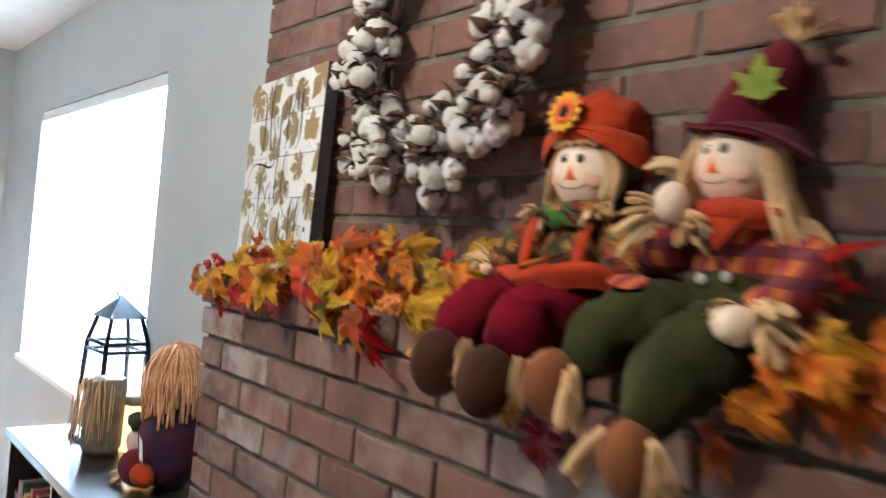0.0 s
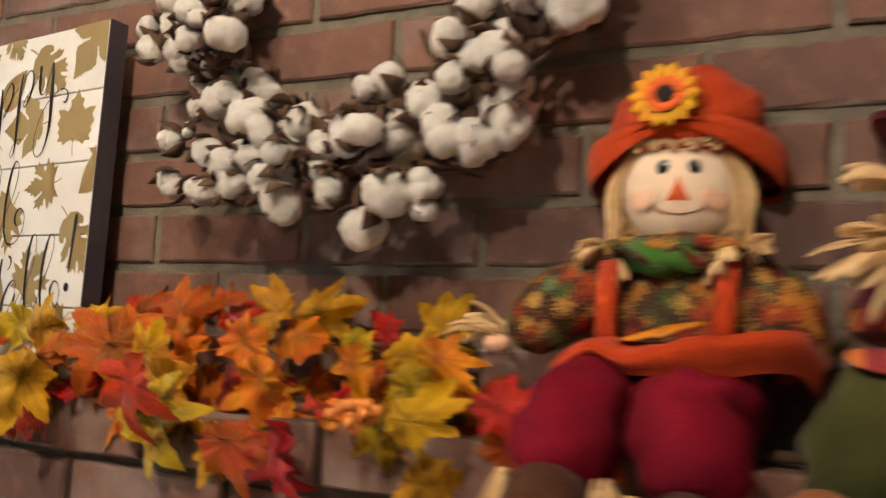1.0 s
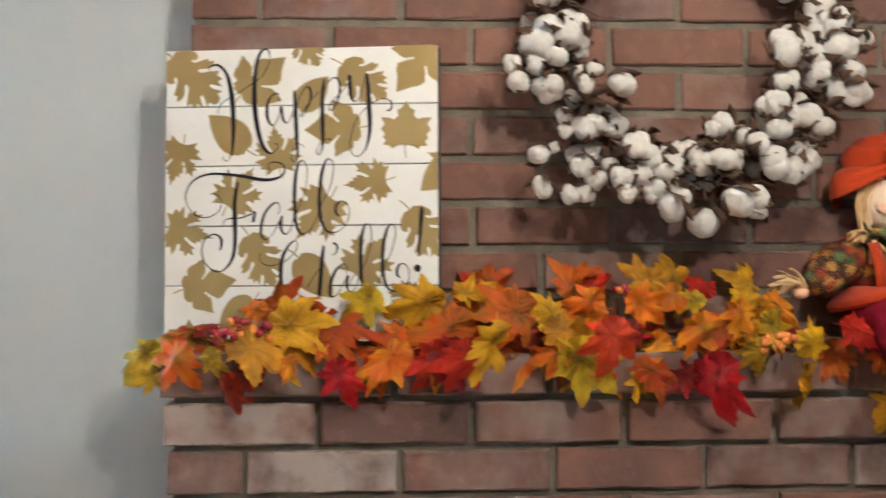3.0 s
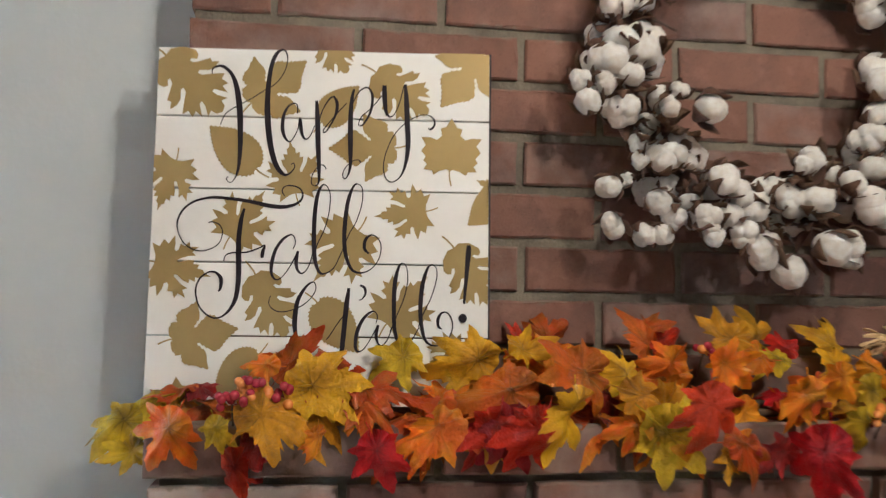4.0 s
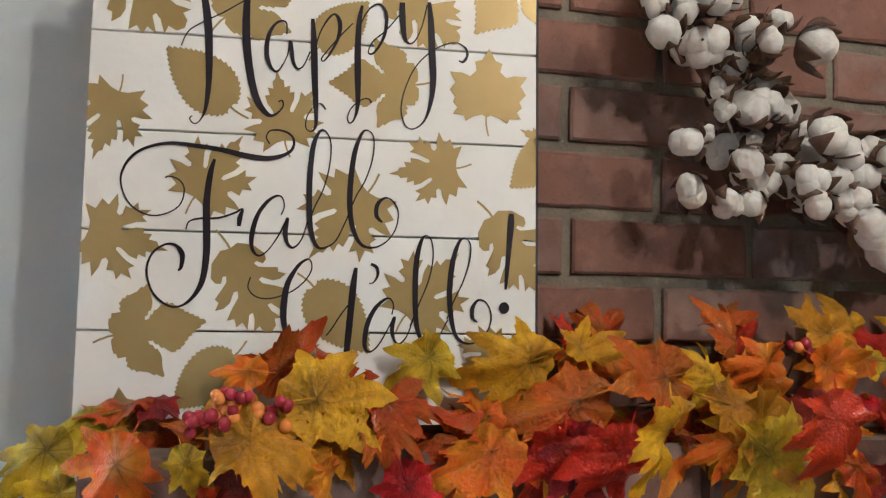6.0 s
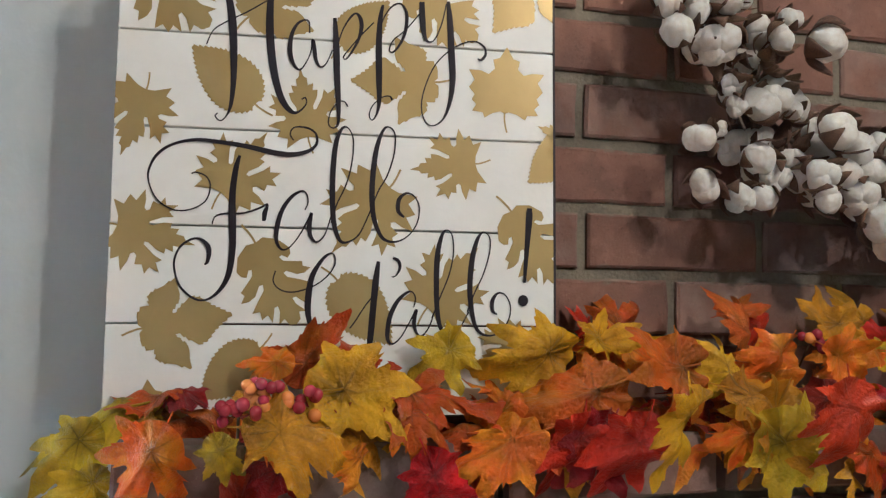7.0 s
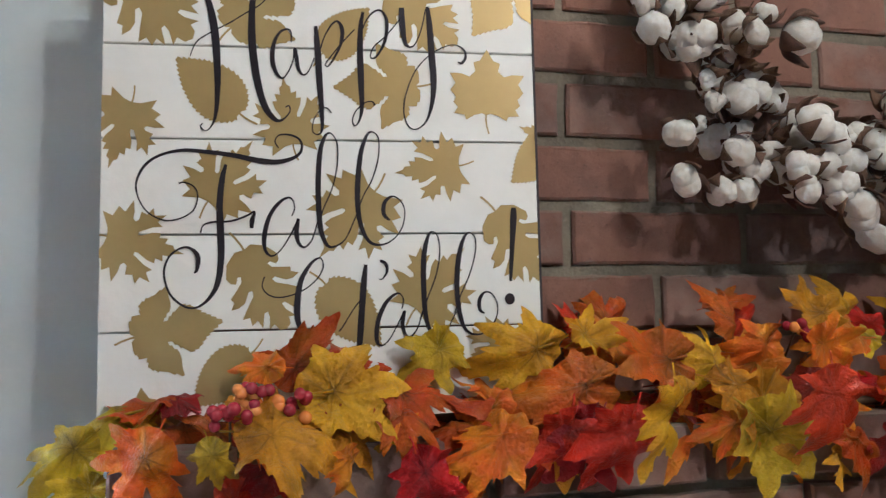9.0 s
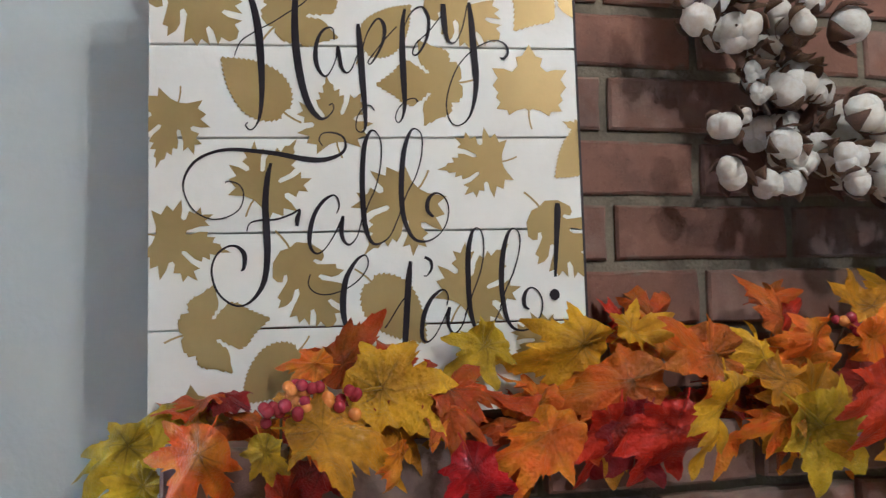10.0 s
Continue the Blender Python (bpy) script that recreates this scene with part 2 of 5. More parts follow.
TWIG = material("twig", srgb(74, 56, 46), srgb(98, 84, 76), rough=0.85, scale=40, fine=200, bump=0.5)
FELT_ORANGE = material("orange_felt", srgb(178, 62, 24), srgb(158, 50, 18), rough=0.95, scale=18, fine=320, bump=0.5, sheen=0.08, spec=0.1)
FELT_MAROON = material("maroon_felt", srgb(98, 22, 33), srgb(80, 17, 28), rough=0.95, scale=18, fine=320, bump=0.5, sheen=0.06, spec=0.1)
CLOTH_WINE = material("wine_cloth", srgb(110, 12, 29), srgb(88, 9, 23), rough=0.95, scale=14, fine=260, bump=0.35, spec=0.08)
CLOTH_GREEN = material("green_cloth", srgb(58, 57, 22), srgb(42, 43, 17), rough=0.92, scale=14, fine=260, bump=0.4, sheen=0.05, spec=0.15)
FELT_GREEN = material("green_felt", srgb(66, 112, 34), srgb(50, 92, 26), rough=0.9, scale=20, fine=240, bump=0.3)
FELT_LIME = material("lime_felt", srgb(132, 146, 48), srgb(112, 128, 38), rough=0.9, scale=20, fine=240, bump=0.3)
FACE = material("cream_cloth", srgb(238, 214, 186), srgb(232, 204, 174), rough=0.85, scale=10, fine=260, bump=0.2, sheen=0.2, spec=0.15, grain=0.1)
BLUSH = material("pink_cloth", srgb(238, 186, 150), srgb(238, 198, 166), rough=0.85, scale=12, fine=240, bump=0.2)
STRAW = material("raffia", srgb(232, 198, 146), srgb(208, 168, 114), rough=0.7, scale=20, fine=140, bump=0.3, trans=0.15)
SHOE = material("brown_cloth", srgb(74, 43, 27), srgb(58, 34, 22), rough=0.95, scale=14, fine=260, bump=0.5, sheen=0.05, spec=0.1)
SHOE_TAN = material("tan_cloth", srgb(140, 84, 44), srgb(118, 66, 34), rough=0.95, scale=14, fine=260, bump=0.5, sheen=0.05)
STRAW_TAN = material("tan_raffia", srgb(236, 188, 138), srgb(206, 148, 100), rough=0.7, scale=20, fine=140, bump=0.3, trans=0.15)
NOSE = material("orange_nose", srgb(226, 100, 38), srgb(214, 88, 32), rough=0.8, scale=14, fine=240, bump=0.2)
PETAL = material("yellow_petal", srgb(238, 180, 34), srgb(226, 142, 26), rough=0.6, scale=40, fine=160, bump=0.2, trans=0.2)
SEED = material("flower_seed", srgb(40, 22, 18), srgb(28, 16, 14), rough=0.8, scale=60, fine=300, bump=0.8)
EYE_BLACK = plain("eye_black", srgb(26, 28, 34), 0.15)
EYE_RIM = plain("eye_rim", srgb(128, 122, 116), 0.4)
EYE_GLINT = plain("eye_glint", srgb(240, 240, 240), 0.3)
BUTTON = plain("button_clear", srgb(190, 180, 170), 0.2)
PRINT = print_cloth("autumn_print", [srgb(124, 30, 26), srgb(164, 106, 38), srgb(56, 74, 38), srgb(146, 58, 30), srgb(82, 26, 26), srgb(88, 106, 68), srgb(166, 124, 58)], 66, srgb(56, 36, 26))
PLAID = plaid_cloth("plaid_cloth", srgb(132, 34, 40), srgb(200, 112, 40), srgb(96, 34, 52), 11)
DARK_WOOD = material("black_wood", srgb(40, 36, 36), srgb(30, 27, 28), rough=0.28, scale=12, fine=90, bump=0.06, spec=0.6)
IRON = material("dark_metal", srgb(44, 44, 48), srgb(34, 34, 38), rough=0.45, scale=20, fine=140, metal=0.6)
BURLAP = material("burlap", srgb(150, 136, 116), srgb(120, 106, 88), rough=0.95, scale=20, fine=200, bump=0.8)
STEM = material("garland_stem", srgb(88, 66, 44), srgb(70, 52, 36), rough=0.8, scale=30, fine=160)
LEAF = {}
for key, (a, c) in {"red": (srgb(192, 34, 12), srgb(160, 24, 14)), "crimson": (srgb(146, 22, 18), srgb(108, 14, 16)), "orange": (srgb(216, 98, 6), srgb(214, 138, 8)),
                    "rust": (srgb(184, 72, 8), srgb(162, 90, 10)), "amber": (srgb(222, 142, 8), srgb(204, 92, 8)), "yellow": (srgb(224, 172, 8), srgb(192, 138, 10)),
                    "gold": (srgb(204, 142, 8), srgb(152, 102, 12)), "olive": (srgb(198, 160, 18), srgb(142, 114, 18))}.items():
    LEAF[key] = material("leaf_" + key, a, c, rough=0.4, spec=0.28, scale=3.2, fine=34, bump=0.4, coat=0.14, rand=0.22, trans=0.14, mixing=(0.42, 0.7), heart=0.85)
BERRY_RED = plain("berry_red", srgb(150, 40, 52), 0.25)
BERRY_GOLD = plain("berry_gold", srgb(216, 132, 60), 0.25)

# ---- mesh helpers ----


class Shape:
    """Gathers vertices and faces, with a material for each face."""

    def __init__(self):
        self.v, self.f, self.m, self.mats = [], [], [], []

    def slot(self, mat):
        if mat not in self.mats:
            self.mats.append(mat)
        return self.mats.index(mat)

    def add(self, verts, faces, mat, m=None):
        k, s = len(self.v), self.slot(mat)
        self.v += [tuple(m @ Vector(p)) if m else tuple(p) for p in verts]
        self.f += [tuple(i + k for i in f) for f in faces]
        self.m += [s] * len(faces)
        return self

    def box(self, lo, hi, mat, m=None):
        x0, y0, z0 = lo
        x1, y1, z1 = hi
        vs = [(x0, y0, z0), (x1, y0, z0), (x1, y1, z0), (x0, y1, z0), (x0, y0, z1), (x1, y0, z1), (x1, y1, z1), (x0, y1, z1)]
        return self.add(vs, [(3, 2, 1, 0), (4, 5, 6, 7), (0, 1, 5, 4), (1, 2, 6, 5), (2, 3, 7, 6), (3, 0, 4, 7)], mat, m)

    def tube(self, path, radii, mat, n=10, caps=True, squash=1.0, fold=0.0):
        """A sweep along a path with a radius at each point."""
        ps = [Vector(p) for p in path]
        rings, up = [], Vector((0.13, 0.21, 0.97))
        for i, p in enumerate(ps):
            t = (ps[min(i + 1, len(ps) - 1)] - ps[max(i - 1, 0)]).normalized()
            a = t.cross(up)
            a = a.normalized() if a.length > 1e-3 else t.orthogonal().normalized()
            c = a.cross(t)
            r = radii[i] if isinstance(radii, (list, tuple)) else radii
            if fold:
                rings.append([p + (a * math.cos(2 * math.pi * k / n) + c * math.sin(2 * math.pi * k / n)) * (r * (1 + fold * noise.noise((p + (a * math.cos(2 * math.pi * k / n) + c * math.sin(2 * math.pi * k / n)) * r) * 42))) for k in range(n)])
                continue
            rings.append([p + a * (r * math.cos(2 * math.pi * k / n)) + c * (r * squash * math.sin(2 * math.pi * k / n)) for k in range(n)])
        vs = [q for ring in rings for q in ring]
        fs = [(i * n + k, i * n + (k + 1) % n, (i + 1) * n + (k + 1) % n, (i + 1) * n + k) for i in range(len(ps) - 1) for k in range(n)]
        if caps:
            fs += [tuple(reversed(range(n))), tuple(range((len(ps) - 1) * n, len(ps) * n))]
        return self.add(vs, fs, mat)

    def ball(self, centre, radii, mat, m=None, n=20, rows=12, lump=0.0, freq=30.0, power=1.0):
        """A rounded lump, with folds of depth lump."""
        c, r = Vector(centre), Vector(radii if isinstance(radii, (list, tuple)) else (radii,) * 3)
        vs = []
        for i in range(rows + 1):
            th = math.pi * i / rows
            for k in range(n):
                ph = 2 * math.pi * k / n
                d = Vector((math.sin(th) * math.cos(ph), math.sin(th) * math.sin(ph), math.cos(th)))
                s = 1.0
                p = Vector((d.x * r.x, d.y * r.y, d.z * r.z))
                if m:
                    p = m @ p
                if lump:
                    s += lump * noise.noise((p + c) * freq) + lump * 0.5 * noise.noise((p + c) * freq * 2.3)
                vs.append(c + p * s)
        fs = [(i * n + k, i * n + (k + 1) % n, (i + 1) * n + (k + 1) % n, (i + 1) * n + k) for i in range(rows) for k in range(n)]
        return self.add([tuple(v) for v in vs], [tuple(reversed(f)) for f in fs], mat)

    def ribbon(self, path, width, mat, side=(0, 1, 0), thick=0.0007):
        """A flat strand with a little thickness."""
        s = Vector(side).normalized()
        n = len(path)
        vs, fs = [], []
        for i, p in enumerate(path):
            p = Vector(p)
            t = (Vector(path[min(i + 1, n - 1)]) - Vector(path[max(i - 1, 0)])).normalized()
            a = (s - t * s.dot(t)).normalized()
            up = t.cross(a) * thick
            w = (width if not isinstance(width, (list, tuple)) else width[i]) / 2
            vs += [p - a * w - up, p + a * w - up, p + a * w + up, p - a * w + up]
        for i in range(n - 1):
            for k in range(4):
                fs.append((i * 4 + k, i * 4 + (k + 1) % 4, i * 4 + 4 + (k + 1) % 4, i * 4 + 4 + k))
        fs += [(3, 2, 1, 0), tuple(range(4 * n - 4, 4 * n))]
        return self.add([tuple(v) for v in vs], fs, mat)

    def mesh(self, name, smooth=True):
        me = bpy.data.meshes.new(name)
        me.from_pydata(self.v, [], self.f)
        for mt in self.mats:
            me.materials.append(mt)
        me.polygons.foreach_set("material_index", self.m)
        if smooth:
            me.polygons.foreach_set("use_smooth", [True] * len(self.f))
        me.update()
        return me


def part(name, shape, parent=None, label="", smooth=True, m=None):
    ob = new(name, shape.mesh(name, smooth) if isinstance(shape, Shape) else shape)
    if parent:
        ob.parent = parent
    if m:
        ob.matrix_local = m
    if label:
        tagged(ob, label)
    return ob


def thing(name, label, category, m=None, group="", kind="", data=None):
    ob = new(name, data)
    if m:
        ob.matrix_world = m
    return tagged(ob, label, category, group, kind)


def smooth_path(points, steps=6):
    """Catmull-Rom through points of any dimension."""
    ps = [Vector(p) for p in points]
    out = []
    for i in range(len(ps) - 1):
        a, b, c, d = ps[max(i - 1, 0)], ps[i], ps[i + 1], ps[min(i + 2, len(ps) - 1)]
        for s in range(steps):
            t = s / steps
            out.append(0.5 * (2 * b + (c - a) * t + (2 * a - 5 * b + 4 * c - d) * t * t + (3 * b - a - 3 * c + d) * t ** 3))
    return out + [ps[-1]]


def bevelled(ob, width=0.004, segments=2):
    bev = ob.modifiers.new("bevel", "BEVEL")
    bev.width, bev.segments, bev.limit_method = width, segments, "ANGLE"
    return ob


# ---- the room ----
WX, UX, FX = 0.95, 0.854, 0.763          # recess wall, upper brick face, lower brick face
EDGE, RIGHT, LEDGE, TOP = 1.80, -0.42, 1.402, 2.42
COURSE, STRETCH, HALF = 0.0683, 0.2190, 0.1125
UP_COURSE, UP_STRETCH, UP_HALF, UP_EDGE = 0.0698, 0.2166, 0.1080, 1.7935

part("floor", Shape().box((-3.3, -2.6, -0.1), (1.07, 5.28, 0), FLOOR), smooth=False)
part("ceiling", Shape().box((-3.3, -2.6, TOP), (1.07, 5.28, TOP + 0.1), CEIL), smooth=False)
WY0, WY1, WZ0, WZ1 = 2.71, 4.42, 0.83, 2.02
s = Shape()
s.box((WX, -2.6, 0), (WX + 0.12, WY0, TOP), WALL).box((WX, WY1, 0), (WX + 0.12, 5.28, TOP), WALL)
s.box((WX, WY0, 0), (WX + 0.12, WY1, WZ0), WALL).box((WX, WY0, WZ1), (WX + 0.12, WY1, TOP), WALL)
part("wall_east", s, smooth=False)
part("wall_north", Shape().box((-3.3, 5.16, 0), (WX, 5.28, TOP), WALL), smooth=False)
part("wall_south", Shape().box((-3.3, -2.6, 0), (WX, -2.48, TOP), WALL), smooth=False)
part("wall_west", Shape().box((-3.3, -2.48, 0), (-3.18, 5.16, TOP), WALL), smooth=False)
for nm in ("floor", "ceiling", "wall_east", "wall_north", "wall_south", "wall_west"):
    tagged(bpy.data.objects[nm], {"floor": "brown wooden board floor", "ceiling": "white painted ceiling"}.get(nm, "smooth pale grey painted wall"), nm.split("_")[0], kind="structure")

# window with a closed white blind
win = thing("window_1", "bright window with closed white blind, overlooked by daylight", "window", pose(WX, (WY0 + WY1) / 2, WZ0), kind="structure")
hw, hh = (WY1 - WY0) / 2, WZ1 - WZ0
s = Shape()
for lo, hi in (((0.07, -hw, 0), (0.11, -hw + 0.05, hh)), ((0.07, hw - 0.05, 0), (0.11, hw, hh)), ((0.07, -hw + 0.05, 0), (0.11, hw - 0.05, 0.05)),
               ((0.07, -hw + 0.05, hh - 0.05), (0.11, hw - 0.05, hh)), ((0.07, -0.02, 0.05), (0.11, 0.02, hh - 0.05))):
    s.box(lo, hi, TRIM)
part("window_frame", s, win, smooth=False)
part("window_sill", Shape().box((-0.02, -hw - 0.03, -0.025), (0.07, hw + 0.03, -0.002), TRIM), win, smooth=False)
GLASS = bpy.data.materials.new("pane_glass")
GLASS.use_nodes = True
gb = GLASS.node_tree.nodes["Principled BSDF"]
gb.inputs["Transmission Weight"].default_value, gb.inputs["Roughness"].default_value, gb.inputs["IOR"].default_value = 1.0, 0.0, 1.45
for y0, y1 in ((-hw + 0.05, -0.02), (0.02, hw - 0.05)):
    p = part("pane", Shape().box((0.088, y0, 0.05), (0.092, y1, hh - 0.05), GLASS), win, smooth=False)
    p.visible_shadow = False
BLIND = material("blind_slat", srgb(240, 240, 238), srgb(234, 234, 232), rough=0.6, scale=8, fine=60, bump=0.02, trans=0.55)
blind = part("blind", Shape().box((0.005, -hw + 0.008, hh - 0.045), (0.05, hw - 0.008, hh - 0.004), TRIM), win, smooth=False)
slat = Shape()
slat.ribbon([(0.0, -hw + 0.012, 0), (0.0, 0, 0), (0.0, hw - 0.012, 0)], 0.05, BLIND, side=(0.42, 0, 0.9), thick=0.001)
slat_mesh = slat.mesh("slat", False)
for k in range(26):
    part("slat", slat_mesh, blind, m=pose(0.028, 0, 0.028 + 0.0435 * k))

# the outdoors, far too bright to show
backdrop = part("backdrop", Shape().box((3.0, -4, -2), (3.05, 12, 6), plain("bright_sky", (0.9, 0.95, 1, 1), 1.0, emit=SKY_GLOW)), smooth=False)
tagged(backdrop, "bright hazy daylight beyond the window", "backdrop", kind="structure")

# ---- lettered board ----
SIGN_AT, SIGN_YAW, SIGN_LEAN, SIGN_ROLL = (0.8483, 1.8284, 1.8552), 5.82, -1.36, -0.12
ax = Vector((-math.sin(radians(SIGN_YAW)), -math.cos(radians(SIGN_YAW)), 0))
sign_m = Matrix.Translation(SIGN_AT) @ Matrix((ax, Vector((0, 0, 1)).cross(ax), (0, 0, 1))).transposed().to_4x4() @ pose(0, 0, 0, SIGN_LEAN) @ pose(0, 0, 0, 0, SIGN_ROLL, 0)
SW, SH, PLANKS = 0.4124, 0.4475, (0.0, 0.0873, 0.1775, 0.2681, 0.3575, 0.4475)
sign = thing("wall_sign", "white plank board with gold leaves and black script lettering", "sign", sign_m)
for k in range(5):
    s = Shape().box((0.0, 0.0, -PLANKS[k + 1] + 0.0008), (SW, 0.016, -PLANKS[k] - 0.0008), BOARD)
    bevelled(part("plank", s, sign, smooth=False), 0.0008, 1)
for x0 in (0.03, SW - 0.07):
    part("batten", Shape().box((x0, 0.0165, -SH + 0.01), (x0 + 0.04, 0.0245, -0.012), BOARD_SIDE), sign, smooth=False)
# dark strip over the plank ends and the space behind them
part("edge_strip", Shape().box((SW + 0.0002, 0.0, -SH), (SW + 0.0022, 0.025, 0), BOARD_SIDE), sign, "dark side edge", smooth=False)


def blade(half, teeth=0.0, step=0.05):
    """A leaf blade from the stalk (origin) to the tip (0, 1): one half, mirrored; long edges get small teeth that point to the tip."""
    out = []
    for (x0, y0), (x1, y1) in zip(half, half[1:]):
        length = math.hypot(x1 - x0, y1 - y0)
        n = max(1, round(length / step)) if teeth else 1
        for k in range(n):
            t = k / n
            px, py = x0 + (x1 - x0) * t, y0 + (y1 - y0) * t
            out.append((px, py))
            if teeth and n > 1 and px > 0.02:
                t = (k + 0.8) / n
                nx, ny = (y1 - y0) / length, -(x1 - x0) / length
                out.append((x0 + (x1 - x0) * t + nx * teeth, y0 + (y1 - y0) * t + ny * teeth))
    out.append(half[-1])
    return out + [(-x * 0.96, y * 0.985 + 0.012 * math.sin(9 * y)) for x, y in reversed(out[1:-1])]


def maple_edge(lobes, n, floor=0.22):
    """Angle, reach and nearness to a vein, round a toothed maple blade."""
    edge = []
    for k in range(n):
        a = 360 * k / n - 180
        r, near = floor, 90
        for la, reach, width in lobes:
            d = abs((a - la + 180) % 360 - 180)
            near = min(near, d / width)
            f = max(0.0, 1 - d / width)
            r = max(r, reach * (0.28 * f ** 0.5 + 0.72 * f ** 1.3) + reach * (0.17 * max(0.0, 1 - abs(f - 0.52) / 0.09) + 0.10 * max(0.0, 1 - abs(f - 0.24) / 0.08) + 0.07 * max(0.0, 1 - abs(f - 0.76) / 0.06)))
        edge.append((a, r, near))
    return edge


OUTLINES = {
    "maple": blade([(0, 0.02), (0.06, 0.05), (0.18, 0.02), (0.3, -0.05), (0.33, 0.02), (0.49, 0.03), (0.43, 0.12), (0.5, 0.19), (0.46, 0.27), (0.55, 0.38), (0.47, 0.5), (0.56, 0.64), (0.38, 0.64), (0.26, 0.6), (0.17, 0.68), (0.2, 0.8), (0.1, 0.83), (0, 1)]),
    "maple2": blade([(0, 0), (0.12, -0.02), (0.33, -0.13), (0.3, 0.0), (0.45, 0.04), (0.39, 0.13), (0.57, 0.2), (0.43, 0.25), (0.32, 0.26), (0.29, 0.3), (0.32, 0.34), (0.44, 0.35), (0.42, 0.44), (0.53, 0.5), (0.43, 0.54), (0.47, 0.68),
                     (0.35, 0.6), (0.3, 0.67), (0.26, 0.55), (0.16, 0.39), (0.12, 0.39), (0.12, 0.44), (0.19, 0.57), (0.21, 0.67), (0.14, 0.67), (0.16, 0.77), (0.08, 0.75), (0.08, 0.85), (0.035, 0.88), (0, 1.02)]),
    "vine": blade([(0, 0.0), (0.05, -0.05), (0.15, -0.05), (0.26, 0.02), (0.26, 0.09), (0.38, 0.1), (0.44, 0.2), (0.47, 0.3), (0.54, 0.47), (0.43, 0.46), (0.34, 0.47), (0.28, 0.46), (0.17, 0.36), (0.125, 0.345), (0.125, 0.395), (0.22, 0.5), (0.29, 0.58), (0.25, 0.69), (0.15, 0.78), (0.08, 0.88), (0, 1.0)], 0.02, 0.075),
    "oak": blade([(0, 0), (0.1, -0.02), (0.24, 0.06), (0.32, 0.2), (0.3, 0.27), (0.25, 0.3), (0.2, 0.24), (0.165, 0.25), (0.19, 0.31), (0.27, 0.36), (0.38, 0.42), (0.36, 0.47), (0.43, 0.53), (0.34, 0.55), (0.26, 0.53), (0.17, 0.44), (0.13, 0.45), (0.15, 0.51), (0.26, 0.59),
                  (0.37, 0.68), (0.29, 0.7), (0.31, 0.79), (0.23, 0.77), (0.22, 0.87), (0.13, 0.73), (0.09, 0.73), (0.1, 0.8), (0.17, 0.92), (0.09, 0.89), (0.07, 0.97), (0, 1)]),
    "birch": blade([(0, 0), (0.1, -0.01), (0.2, 0.05), (0.28, 0.15), (0.325, 0.28), (0.325, 0.42), (0.29, 0.56), (0.22, 0.71), (0.12, 0.85), (0, 1)], 0.026, 0.06),
}


def clipped(poly, w, h):
    """Cuts a polygon to the board's face."""
    for axis, limit, keep in ((0, 0.0, 1), (0, w, -1), (1, 0.0, -1), (1, -h, 1)):
        out = []
        for i, p in enumerate(poly):
            q = poly[i - 1]
            pin, qin = (p[axis] - limit) * keep >= 0, (q[axis] - limit) * keep >= 0
            if pin != qin:
                t = (limit - q[axis]) / (p[axis] - q[axis])
                out.append((q[0] + t * (p[0] - q[0]), q[1] + t * (p[1] - q[1])))
            if pin:
                out.append(p)
        poly = out
        if not poly:
            break
    return poly


def decal(u, v, size, turn, kind):
    """A gold leaf from its stalk's joint at (u, v), size long, in centimetres."""
    size, a = size / 100, radians(turn)
    def place(p):
        return (u / 100 + size * (p[0] * math.cos(a) + p[1] * math.sin(a)), -v / 100 + size * (p[1] * math.cos(a) - p[0] * math.sin(a)))
    poly = clipped([place(p) for p in OUTLINES[kind]], SW - 0.0003, SH)
    s = Shape()
    if len(poly) > 2:
        s.add([(p[0], -0.0005, p[1]) for p in poly], [tuple(range(len(poly)))], GOLD)
    stalk = [place(p) for p in ((0.012, 0.05), (0.012, -0.06), (0.03, -0.16), (0.055, -0.24), (0.032, -0.25), (0.006, -0.16), (-0.012, -0.06), (-0.012, 0.05))]
    poly = clipped(stalk, SW - 0.0003, SH)
    if len(poly) > 2:
        s.add([(p[0], -0.0004, p[1]) for p in poly], [tuple(range(len(poly)))], GOLD)
    part("painted_leaf", s, sign, "gold painted leaf", smooth=False)


def stroke(points):
    """One pen stroke of the lettering: centimetres from the board's corner, with the pen's width."""
    ps = smooth_path([(u, v, w) for u, v, w in points], 5)
    vs, fs = [], []
    for i, p in enumerate(ps):
        q0, q1 = ps[max(i - 1, 0)], ps[min(i + 1, len(ps) - 1)]
        t = Vector((q1.x - q0.x, q1.y - q0.y)).normalized()
        w = max(p.z * 1.08, 0.058)
        for sgn in (1, -1):
            vs.append(((p.x - sgn * t.y * w) / 100, -0.0009, -(p.y + sgn * t.x * w) / 100))
    for i in range(len(ps) - 1):
        fs.append((2 * i, 2 * i + 1, 2 * i + 3, 2 * i + 2))
    part("letter_stroke", Shape().add(vs, fs, INK), sign, "black script lettering", smooth=False)


